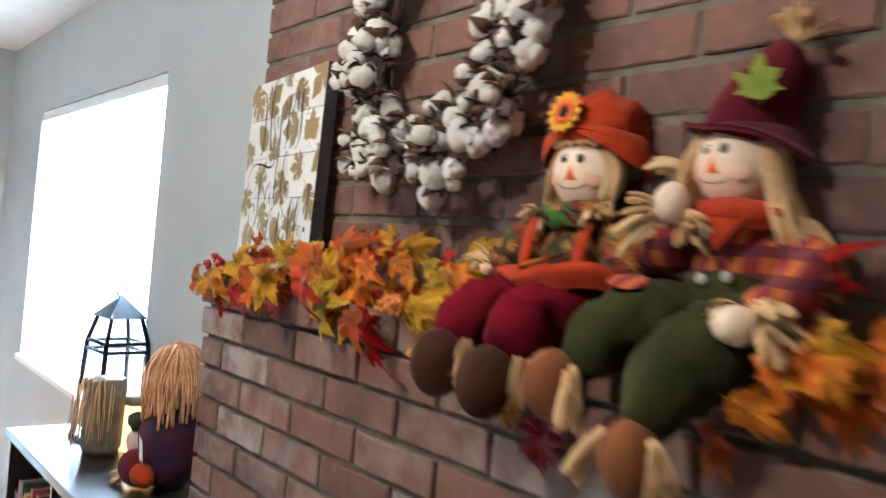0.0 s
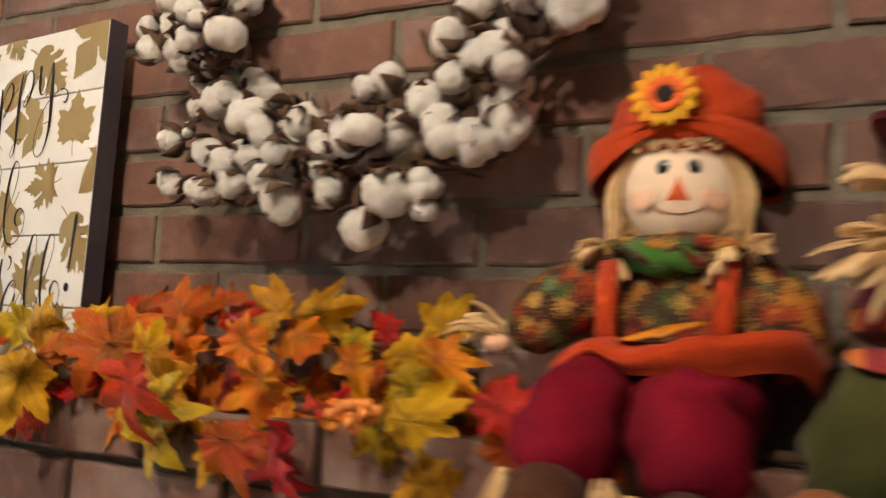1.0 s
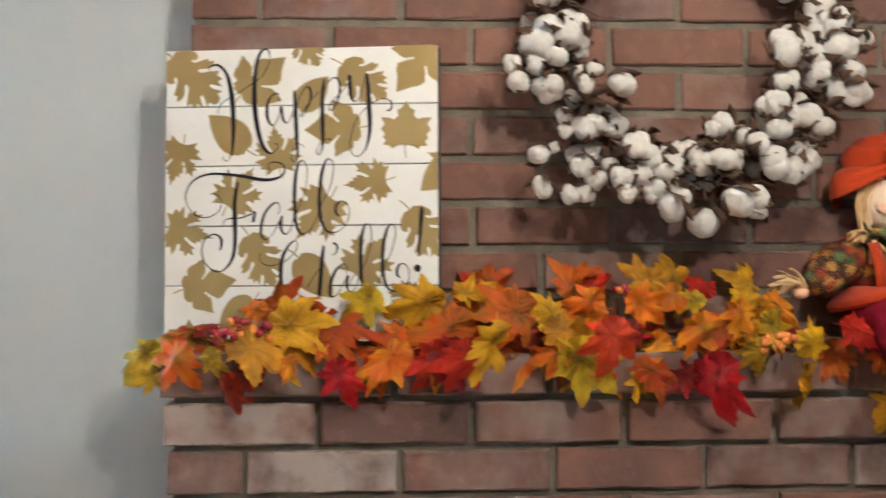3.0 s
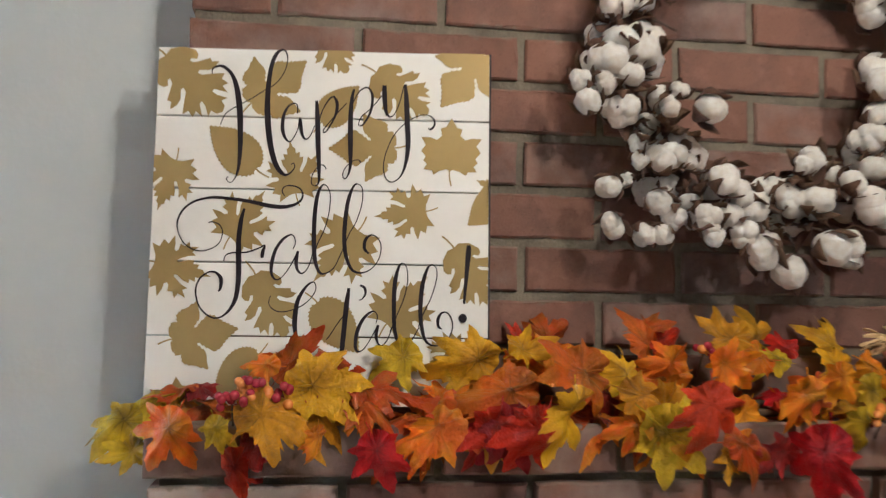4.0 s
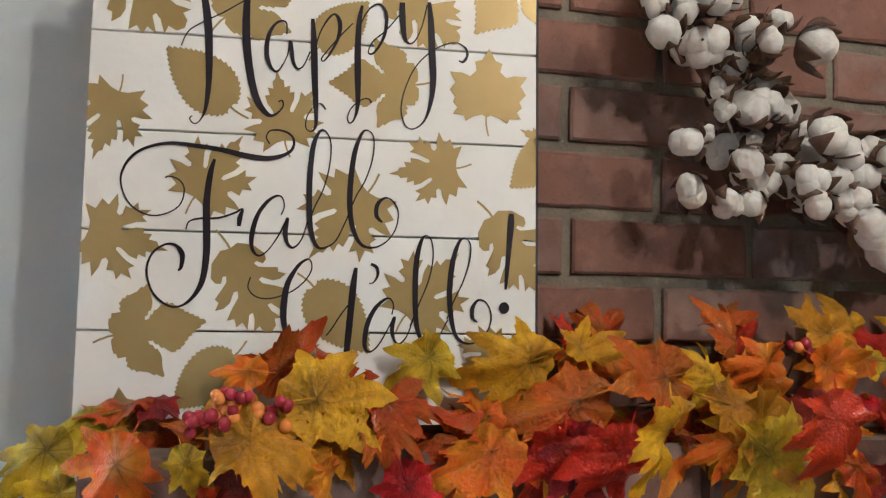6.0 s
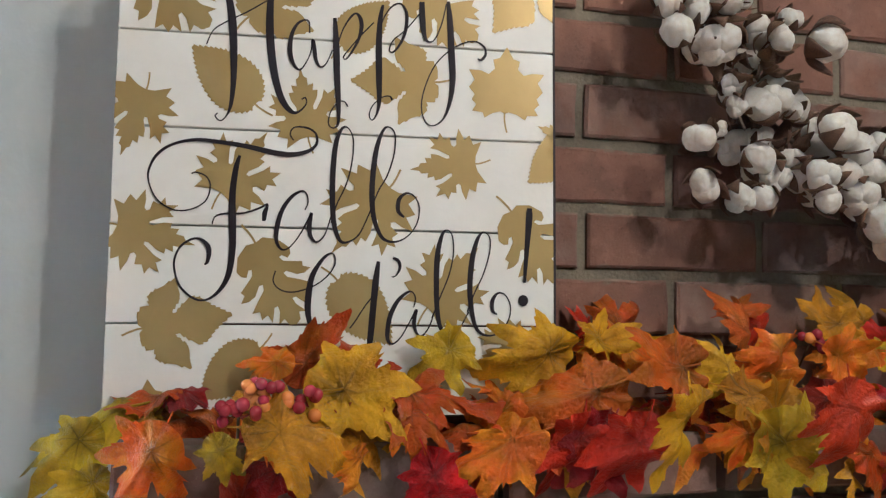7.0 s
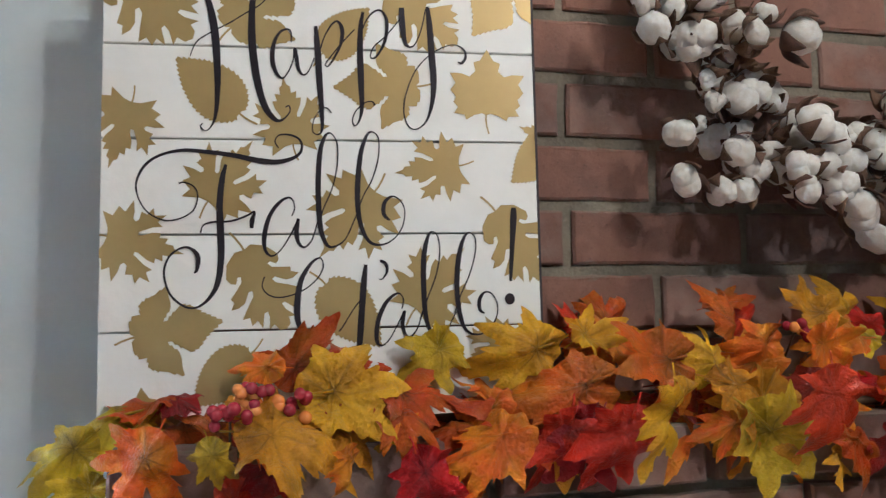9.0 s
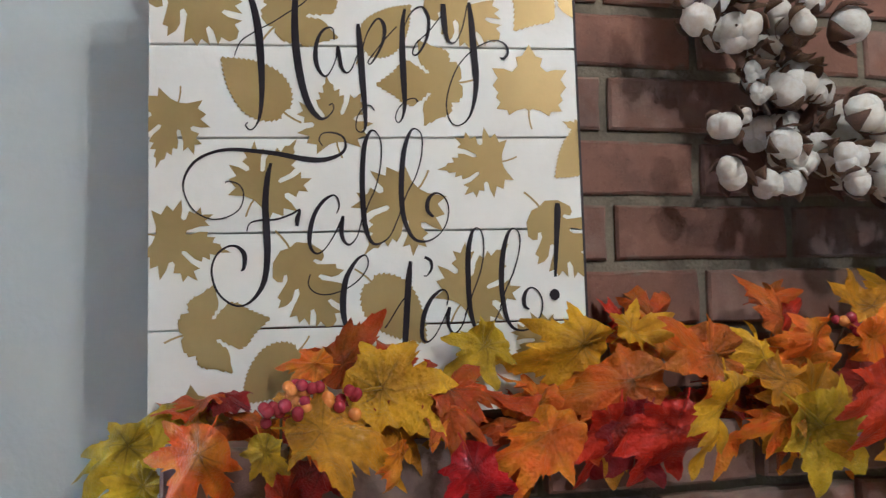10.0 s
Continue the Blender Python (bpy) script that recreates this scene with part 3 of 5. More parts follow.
stroke([(6.69, 3.34, 0.03), (6.71, 2.76, 0.09), (7.54, 2.35, 0.15), (8.33, 2.59, 0.18), (9.17, 3.50, 0.21), (9.73, 4.94, 0.28), (10.18, 7.44, 0.34), (10.40, 10.55, 0.31), (10.44, 13.34, 0.24), (10.26, 15.51, 0.15), (9.84, 16.62, 0.06), (9.33, 17.00, 0.05), (8.89, 16.58, 0.05), (9.11, 16.28, 0.05)])
stroke([(7.91, 9.82, 0.03), (8.49, 8.43, 0.06), (9.81, 7.45, 0.06), (11.56, 6.45, 0.06), (13.02, 5.46, 0.06), (14.49, 4.47, 0.06), (15.46, 3.16, 0.06), (15.93, 1.55, 0.06), (15.75, 0.41, 0.09), (15.18, 0.12, 0.12), (14.48, 0.72, 0.21), (13.95, 2.26, 0.24), (13.65, 4.81, 0.28), (13.63, 7.96, 0.34), (13.90, 10.77, 0.34), (14.38, 13.23, 0.31), (15.00, 14.89, 0.28), (15.83, 15.85, 0.18), (16.54, 15.78, 0.09), (17.17, 15.02, 0.06), (17.09, 14.46, 0.06), (16.74, 14.60, 0.06)])
stroke([(17.34, 8.16, 0.06), (17.28, 7.09, 0.06), (16.79, 6.92, 0.09), (16.14, 7.38, 0.12), (15.65, 8.52, 0.18), (15.55, 10.09, 0.21), (15.91, 11.27, 0.15), (16.48, 11.76, 0.09), (16.99, 11.18, 0.06), (17.48, 10.03, 0.06), (17.67, 8.78, 0.12), (17.82, 9.71, 0.18), (18.01, 10.83, 0.15), (18.45, 11.39, 0.09), (18.98, 10.99, 0.06), (19.52, 9.67, 0.06)])
stroke([(19.68, 6.51, 0.15), (19.86, 9.03, 0.28), (20.00, 12.15, 0.28), (20.18, 14.95, 0.21), (20.20, 16.67, 0.12), (19.80, 17.23, 0.06), (19.30, 16.88, 0.05), (19.43, 15.77, 0.05), (20.11, 14.75, 0.05), (20.71, 14.62, 0.06), (21.09, 15.11, 0.06)])
stroke([(19.88, 9.66, 0.06), (20.41, 7.76, 0.06), (21.09, 6.47, 0.09), (21.68, 5.94, 0.09), (22.13, 6.44, 0.18), (22.23, 7.38, 0.18), (21.91, 8.65, 0.12), (21.24, 9.93, 0.09), (20.78, 10.51, 0.06), (20.58, 10.26, 0.06), (21.15, 9.43, 0.06), (22.25, 8.02, 0.06), (23.42, 6.71, 0.06)])
stroke([(24.27, 4.91, 0.12), (24.02, 6.37, 0.21), (23.93, 8.90, 0.28), (23.99, 12.04, 0.28), (24.03, 14.54, 0.18), (23.78, 15.78, 0.09), (23.37, 16.29, 0.06), (23.11, 15.79, 0.05), (23.44, 14.86, 0.05), (24.32, 14.03, 0.05), (25.04, 13.89, 0.06), (25.29, 14.25, 0.09)])
stroke([(23.93, 7.33, 0.06), (24.60, 5.73, 0.06), (25.31, 4.88, 0.09), (26.05, 4.72, 0.09), (26.57, 5.66, 0.15), (26.50, 7.25, 0.15), (26.06, 8.53, 0.12), (25.36, 9.50, 0.09), (24.93, 9.38, 0.06), (25.32, 8.36, 0.06), (26.50, 7.25, 0.06), (27.80, 5.62, 0.06)])
stroke([(28.06, 4.34, 0.24), (28.13, 6.25, 0.28), (28.36, 7.82, 0.18), (28.81, 8.32, 0.09), (29.36, 7.98, 0.06), (29.99, 6.51, 0.06), (30.47, 4.39, 0.06)])
stroke([(30.65, 4.13, 0.15), (30.84, 6.16, 0.28), (31.00, 9.33, 0.31), (31.13, 11.84, 0.28), (30.90, 14.04, 0.18), (30.28, 15.80, 0.09), (29.27, 16.57, 0.06), (28.47, 16.16, 0.06), (28.11, 14.73, 0.06), (28.42, 12.86, 0.06), (29.38, 10.63, 0.06), (30.87, 9.01, 0.06), (32.38, 8.15, 0.06), (33.42, 7.99, 0.06), (34.24, 8.47, 0.09), (34.39, 9.23, 0.12), (33.97, 9.81, 0.12), (33.60, 9.70, 0.06)])
stroke([(16.08, 18.55, 0.06), (15.76, 17.95, 0.06), (16.14, 17.33, 0.06), (17.22, 17.30, 0.09), (18.09, 17.77, 0.09), (18.25, 18.69, 0.12), (17.63, 19.44, 0.15), (16.15, 19.90, 0.21), (14.36, 19.82, 0.24), (11.95, 19.33, 0.21), (9.57, 19.02, 0.18), (7.20, 18.89, 0.15), (5.16, 19.42, 0.12), (3.87, 20.42, 0.12), (3.20, 21.88, 0.09), (3.35, 23.26, 0.06), (4.14, 24.63, 0.06), (5.54, 25.43, 0.06), (6.99, 25.35, 0.06), (8.29, 24.54, 0.06), (8.68, 23.15, 0.06), (8.27, 22.25, 0.06), (7.37, 21.91, 0.06), (6.97, 22.04, 0.06)])
stroke([(11.23, 20.19, 0.12), (10.89, 21.59, 0.24), (10.67, 24.01, 0.28), (10.75, 26.42, 0.31), (10.82, 28.80, 0.28), (10.55, 31.18, 0.24), (9.76, 32.73, 0.15), (8.64, 33.56, 0.09), (7.47, 33.41, 0.09), (6.24, 32.25, 0.09), (5.72, 30.37, 0.09), (6.15, 28.88, 0.09), (7.15, 28.09, 0.09), (8.03, 28.08, 0.12), (8.71, 28.84, 0.21), (8.67, 30.02, 0.15), (8.40, 30.38, 0.06)])
stroke([(8.95, 26.68, 0.06), (9.19, 25.96, 0.06), (10.06, 25.65, 0.09), (11.70, 25.56, 0.09), (13.15, 25.05, 0.09), (13.84, 24.67, 0.09), (13.64, 25.46, 0.21), (13.57, 26.24, 0.15)])
stroke([(17.29, 25.09, 0.05), (17.56, 24.36, 0.05), (17.40, 23.58, 0.06), (16.91, 23.34, 0.09), (16.05, 23.90, 0.15), (15.22, 25.13, 0.18), (14.77, 26.82, 0.21), (14.78, 28.14, 0.15), (15.29, 28.85, 0.09), (15.99, 28.59, 0.06), (16.82, 27.50, 0.06), (17.63, 25.98, 0.09), (17.90, 25.37, 0.12), (17.72, 26.59, 0.21), (17.89, 27.60, 0.15), (18.45, 28.07, 0.09), (19.18, 27.33, 0.06), (19.70, 25.64, 0.06)])
stroke([(19.72, 26.25, 0.05), (20.24, 24.43, 0.06), (21.05, 22.59, 0.06), (21.56, 20.44, 0.06), (21.65, 18.30, 0.06), (21.18, 17.20, 0.06), (20.58, 17.22, 0.12), (20.04, 18.65, 0.21), (19.80, 21.40, 0.24), (19.82, 24.43, 0.24), (20.04, 26.54, 0.21), (20.56, 27.86, 0.15), (21.28, 28.02, 0.09), (22.33, 27.28, 0.06), (23.26, 25.28, 0.06)])
stroke([(23.26, 25.28, 0.05), (24.07, 23.14, 0.06), (24.91, 21.59, 0.06), (25.55, 19.44, 0.06), (25.60, 17.59, 0.06), (25.09, 16.92, 0.06), (24.50, 17.18, 0.12), (23.90, 18.86, 0.21), (23.58, 21.32, 0.24), (23.50, 23.76, 0.24), (23.76, 25.87, 0.21), (24.55, 27.55, 0.15), (25.75, 27.88, 0.09), (26.93, 27.32, 0.06), (27.79, 26.10, 0.06), (28.02, 24.58, 0.06), (27.57, 23.55, 0.06), (26.78, 23.21, 0.09), (26.08, 23.83, 0.18), (26.00, 24.92, 0.18), (26.56, 25.51, 0.09)])
stroke([(14.75, 30.82, 0.05), (14.55, 31.71, 0.05), (15.00, 32.41, 0.06), (15.89, 32.75, 0.06), (17.06, 32.62, 0.06), (18.51, 32.01, 0.06), (19.64, 31.03, 0.06), (20.19, 29.95, 0.06), (19.97, 29.12, 0.06), (19.28, 29.38, 0.12), (18.55, 30.34, 0.18), (18.01, 31.53, 0.24), (17.76, 33.43, 0.28), (17.82, 34.91, 0.24), (18.19, 36.38, 0.15)])
stroke([(24.21, 29.77, 0.15), (23.99, 31.56, 0.28), (23.79, 33.94, 0.28), (23.63, 36.01, 0.28), (23.48, 37.77, 0.24)])
stroke([(23.87, 32.88, 0.06), (23.02, 33.95, 0.06), (22.08, 35.44, 0.06), (21.63, 36.04, 0.06)])
stroke([(25.57, 29.39, 0.12), (26.12, 29.74, 0.15), (26.21, 30.46, 0.12), (25.81, 31.12, 0.06), (25.46, 31.19, 0.03)])
stroke([(27.58, 34.02, 0.05), (27.74, 33.18, 0.06), (27.42, 32.59, 0.06), (26.82, 32.71, 0.12), (25.96, 33.61, 0.18), (25.31, 35.11, 0.21), (25.14, 36.88, 0.18), (25.58, 37.46, 0.09), (26.38, 36.86, 0.06), (27.39, 35.08, 0.06), (27.84, 34.25, 0.12), (27.63, 35.37, 0.18), (27.84, 36.37, 0.12), (28.33, 36.72, 0.09), (29.02, 35.95, 0.06), (29.56, 34.46, 0.06)])
stroke([(29.29, 35.06, 0.05), (30.12, 32.96, 0.06), (30.94, 30.87, 0.06), (31.35, 28.75, 0.06), (31.19, 27.12, 0.06), (30.69, 26.65, 0.06), (30.22, 27.15, 0.15), (29.80, 29.08, 0.24), (29.72, 32.07, 0.24), (29.87, 34.75, 0.21), (30.34, 36.35, 0.15), (30.95, 36.81, 0.09), (31.83, 36.20, 0.06), (32.84, 34.41, 0.06)])
stroke([(32.72, 34.41, 0.05), (33.39, 32.62, 0.06), (34.24, 30.81, 0.06), (34.85, 28.70, 0.06), (34.87, 27.30, 0.06), (34.31, 26.77, 0.06), (33.72, 27.32, 0.15), (33.17, 29.33, 0.24), (32.95, 32.03, 0.24), (33.15, 34.41, 0.21), (33.67, 36.07, 0.15), (34.70, 36.64, 0.09), (35.89, 36.28, 0.06), (36.75, 35.07, 0.06), (36.90, 33.77, 0.06), (36.40, 32.76, 0.06), (35.67, 32.59, 0.09), (35.15, 33.31, 0.18), (35.17, 34.27, 0.15), (35.61, 34.62, 0.06)])
stroke([(38.81, 24.30, 0.21), (38.77, 25.28, 0.31), (38.58, 27.72, 0.24), (38.39, 30.15, 0.18), (38.30, 31.53, 0.12)])
DOT = (38.16, 33.27)
DECALS_A = [
    (36.31, 15.22, 6.9, 2, "maple"),
    (12.47, 15.27, 7.8, 312, "birch"),
    (29.31, 12.26, 8.0, 268, "vine"),
    (33.43, 20.13, 6.3, 263, "maple2"),
    (2.71, 14.37, 6.5, 198, "maple2"),
    (9.60, 23.70, 7.0, 35, "maple2"),
    (0.69, 26.92, 6.9, 104, "maple2"),
    (25.16, 22.72, 8.2, 220, "maple2"),
    (3.29, 36.17, 7.8, 80, "vine"),
    (12.84, 28.29, 8.4, 152, "oak"),
    (20.41, 31.61, 7.8, 139, "birch"),
    (28.90, 34.04, 7.5, 40, "maple2"),
    (13.54, 37.90, 6.9, 228, "birch"),
]
DECALS_B = [
    (4.35, 46.83, 6.2, 355, "maple"),
    (36.97, 24.66, 8.3, 145, "oak"),
    (43.87, 17.32, 6.8, 229, "birch"),
    (43.86, 18.00, 4.6, 294, "maple2"),
    (38.28, 37.08, 5.6, 239, "maple2"),
    (17.44, 18.17, 6.6, 352, "maple2"),
    (0.88, 1.13, 10.1, 134, "oak"),
    (11.74, 6.88, 8.5, 50, "vine"),
    (19.92, -2.75, 6.6, 148, "oak"),
    (20.32, 9.17, 6.5, 44, "birch"),
    (26.98, 2.70, 8.4, 128, "oak"),
    (40.46, 0.19, 8.6, 218, "vine"),
]
DECALS = DECALS_A + DECALS_B
for row in DECALS:
    decal(*row)
part("letter_stroke", Shape().add([(DOT[0] / 100 + 0.005 * math.cos(k * 0.3142), -0.0009, -DOT[1] / 100 + 0.0055 * math.sin(k * 0.3142)) for k in range(20)], [tuple(range(20))], INK), sign, smooth=False)

# ---- cotton wreath ----
BOLLS_A = [
    (0.771, 1.310, 1.817, 0.0149),
    (0.769, 1.300, 1.790, 0.0170),
    (0.773, 1.279, 1.819, 0.0163),
    (0.770, 1.251, 1.827, 0.0178),
    (0.769, 1.256, 1.786, 0.0221),
    (0.773, 1.212, 1.801, 0.0180),
    (0.779, 1.218, 1.768, 0.0161),
    (0.778, 1.273, 1.785, 0.0128),
    (0.730, 1.216, 1.780, 0.0149),
    (0.730, 1.169, 1.782, 0.0213),
    (0.774, 1.234, 1.746, 0.0129),
    (0.771, 1.210, 1.721, 0.0200),
    (0.770, 1.189, 1.732, 0.0179),
    (0.769, 1.170, 1.722, 0.0108),
    (0.771, 1.234, 1.723, 0.0116),
    (0.779, 1.268, 1.688, 0.0170),
    (0.778, 1.248, 1.698, 0.0092),
    (0.778, 1.267, 1.643, 0.0174),
    (0.778, 1.227, 1.635, 0.0173),
    (0.770, 1.213, 1.672, 0.0174),
    (0.772, 1.191, 1.655, 0.0176),
    (0.776, 1.168, 1.674, 0.0132),
    (0.742, 1.141, 1.693, 0.0214),
    (0.742, 1.120, 1.681, 0.0181),
]
BOLLS_B = [
    (0.742, 1.161, 1.651, 0.0175),
    (0.742, 1.134, 1.652, 0.0149),
    (0.742, 1.156, 1.630, 0.0163),
    (0.742, 1.100, 1.661, 0.0158),
    (0.742, 1.112, 1.633, 0.0181),
    (0.742, 1.091, 1.612, 0.0219),
    (0.774, 1.163, 1.655, 0.0156),
    (0.769, 1.204, 1.632, 0.0139),
    (0.730, 1.201, 1.799, 0.0128),
    (0.777, 1.269, 1.849, 0.0260),
    (0.785, 1.23, 1.859, 0.0207),
    (0.795, 1.071, 1.638, 0.0209),
    (0.783, 1.062, 1.625, 0.0172),
    (0.791, 1.026, 1.594, 0.0229),
    (0.769, 1.033, 1.681, 0.0224),
    (0.756, 1.013, 1.675, 0.0202),
    (0.782, 0.986, 1.683, 0.0206),
    (0.778, 0.999, 1.729, 0.0205),
    (0.769, 1.021, 1.723, 0.0136),
    (0.762, 0.989, 1.622, 0.0237),
    (0.771, 0.956, 1.626, 0.0191),
    (0.774, 0.951, 1.607, 0.0137),
    (0.764, 0.956, 1.699, 0.0190),
    (0.765, 0.932, 1.676, 0.0257),
]
BOLLS_C = [
    (0.773, 0.906, 1.666, 0.0238),
    (0.792, 0.887, 1.696, 0.0229),
    (0.779, 0.876, 1.682, 0.0206),
    (0.765, 0.92, 1.726, 0.0190),
    (0.765, 0.904, 1.738, 0.0190),
    (0.773, 0.94, 1.755, 0.0170),
    (0.761, 0.924, 1.76, 0.0203),
    (0.761, 0.881, 1.745, 0.0203),
    (0.776, 0.872, 1.717, 0.0192),
    (0.756, 0.864, 1.728, 0.0168),
    (0.774, 0.907, 1.791, 0.0205),
    (0.769, 0.904, 1.833, 0.0238),
    (0.785, 0.906, 1.857, 0.0207),
    (0.786, 0.877, 1.854, 0.0207),
    (0.784, 0.858, 1.834, 0.0207),
    (0.784, 0.863, 1.798, 0.0193),
    (0.769, 0.857, 1.806, 0.0170),
    (0.783, 0.828, 1.778, 0.0193),
    (0.768, 0.81, 1.782, 0.0224),
    (0.778, 0.812, 1.808, 0.0192),
    (0.767, 0.824, 1.848, 0.0203),
    (0.772, 0.798, 1.854, 0.0170),
]
BOLLS = BOLLS_A + BOLLS_B + BOLLS_C
WC, WR = Vector((0.815, 1.046, 1.865)), 0.2
wreath = thing("cotton_wreath", "round wreath of white cotton bolls on brown twigs", "wreath", Matrix.Translation(WC))
rng = random.Random(5)
for j in range(7):
    ph = rng.uniform(0, 6.28)
    path = []
    for k in range(49):
        a = 2 * math.pi * k / 48
        r = WR + 0.016 * math.sin(a * 3 + ph) + 0.008 * math.sin(7 * a + ph * 2)
        path.append((0.012 * math.cos(a * 4 + ph * 3), r * math.cos(a), r * math.sin(a)))
    part("twig", Shape().tube(path, 0.0032 + 0.001 * (j % 3), TWIG, 6, caps=False), wreath)
boll_meshes = []
for j in range(6):
    rj = random.Random(40 + j)
    s, h = Shape(), Shape()
    lobes = (3, 1, 3, 2, 4, 2)[j]
    off, big = (0, 0.0, 0.30, 0.38, 0.44)[lobes], (0, 1.14, 0.92, 0.82, 0.76)[lobes]
    for k in range(lobes):
        a = k * 6.283 / lobes + rj.uniform(-0.3, 0.3)
        s.ball((0.25 + rj.uniform(0, 0.3), off * math.cos(a), off * math.sin(a)), (big * 1.02, big * rj.uniform(0.9, 1.08), big * rj.uniform(0.9, 1.08)), COTTON, n=24, rows=16, lump=0.13, freq=1.9)
    # dry husk leaves round the base, opening outwards
    for k in range(4):
        a = k * 1.571 + 0.785 + rj.uniform(-0.2, 0.2)
        cx = Vector((0, math.cos(a), math.sin(a)))
        path = [Vector((-0.5, 0, 0)) + cx * 0.1, Vector((-0.25, 0, 0)) + cx * 0.8, Vector((0.3, 0, 0)) + cx * 1.22, Vector((1.0, 0, 0)) + cx * (1.02 + rj.uniform(0, 0.6))]
        h.ribbon([tuple(p) for p in smooth_path(path, 3)], [0.1, 0.4, 0.66, 0.84, 0.9, 0.84, 0.68, 0.48, 0.26, 0.05], HUSK, side=tuple(Vector((1, 0, 0)).cross(cx)), thick=0.03)
    boll_meshes.append((s.mesh("boll"), h.mesh("husk")))


def boll(p, r, out, k):
    """A cotton boll facing out from p."""
    q = Vector(out).to_track_quat("X", "Z").to_matrix().to_4x4() @ pose(0, 0, 0, 60 * k)
    b, h = boll_meshes[k % 6]
    ob = part("cotton_boll", b, wreath, m=Matrix.Translation(Vector(p) - WC) @ q @ Matrix.Scale(r * 0.86, 4))
    part("husk", h, ob, m=Matrix.Scale(1.16, 4))


for k, (x, y, z, r) in enumerate(BOLLS):
    d = Vector((0, y - WC.y, z - WC.z))
    side = d.normalized() * (d.length - WR) * 9
    boll((x, y, z), r, (-1.0, side.y + rng.uniform(-0.8, 0.8), side.z + rng.uniform(-0.8, 0.8)), k)
for k in range(78):
    a = rng.uniform(-12, 192)
    r = WR + rng.uniform(-0.035, 0.04)
    p = (rng.uniform(0.775, 0.82), WC.y + r * math.cos(radians(a)), WC.z + 0.02 + r * math.sin(radians(a)))
    boll(p, rng.uniform(0.019, 0.027), (-1, (r - WR) * 16 * math.cos(radians(a)) + rng.uniform(-0.7, 0.7), (r - WR) * 16 * math.sin(radians(a)) + rng.uniform(-0.7, 0.7)), k)

for k in range(64):
    a = rng.uniform(170, 370)
    r = WR + rng.uniform(-0.032, 0.038)
    p = (rng.uniform(0.785, 0.82), WC.y + r * math.cos(radians(a)), WC.z + r * math.sin(radians(a)))
    boll(p, rng.uniform(0.017, 0.022), (-1, (r - WR) * 20 * math.cos(radians(a)) + rng.uniform(-0.7, 0.7), (r - WR) * 20 * math.sin(radians(a)) + rng.uniform(-0.7, 0.7)), k)
for k in range(60):
    a = rng.uniform(0, 6.283)
    r = WR + rng.uniform(-0.04, 0.045)
    d = Vector((-1, rng.uniform(-1.2, 1.2), rng.uniform(-1.2, 1.2))).to_track_quat("X", "Z").to_matrix().to_4x4()
    part("husk", boll_meshes[k % 6][1], wreath, "empty dry brown cotton husk", m=Matrix.Translation((rng.uniform(-0.06, -0.03), r * math.cos(a), r * math.sin(a))) @ d @ Matrix.Scale(rng.uniform(0.012, 0.018), 4))
for k in range(46):
    a = rng.uniform(0, 6.283)
    r = WR + rng.uniform(-0.03, 0.03)
    base = Vector((rng.uniform(-0.02, 0.01), r * math.cos(a), r * math.sin(a)))
    d = Vector((rng.uniform(-1.2, 0.0), rng.uniform(-1, 1), rng.uniform(-1, 1))).normalized() * rng.uniform(0.04, 0.07)
    part("twig", Shape().tube([tuple(base), tuple(base + d * 0.5 + Vector((0, 0, 0.004))), tuple(base + d)], [0.0026, 0.002, 0.0014], TWIG, 5), wreath)

# ---- leaf garland ----
garland = thing("leaf_garland", "garland of red, orange and yellow fabric maple leaves on ledge", "garland", Matrix.Translation((0.76, 0.9, LEDGE)))
path = [(0.012 * math.sin(k * 1.7) + 0.03, -1.1 + k * 0.12, 0.010 + 0.003 * math.sin(k * 2.3)) for k in range(17)]
part("stem", Shape().tube(smooth_path(path, 4), 0.005, STEM, 7), garland)
GAR = Vector((0.76, 0.9, LEDGE))


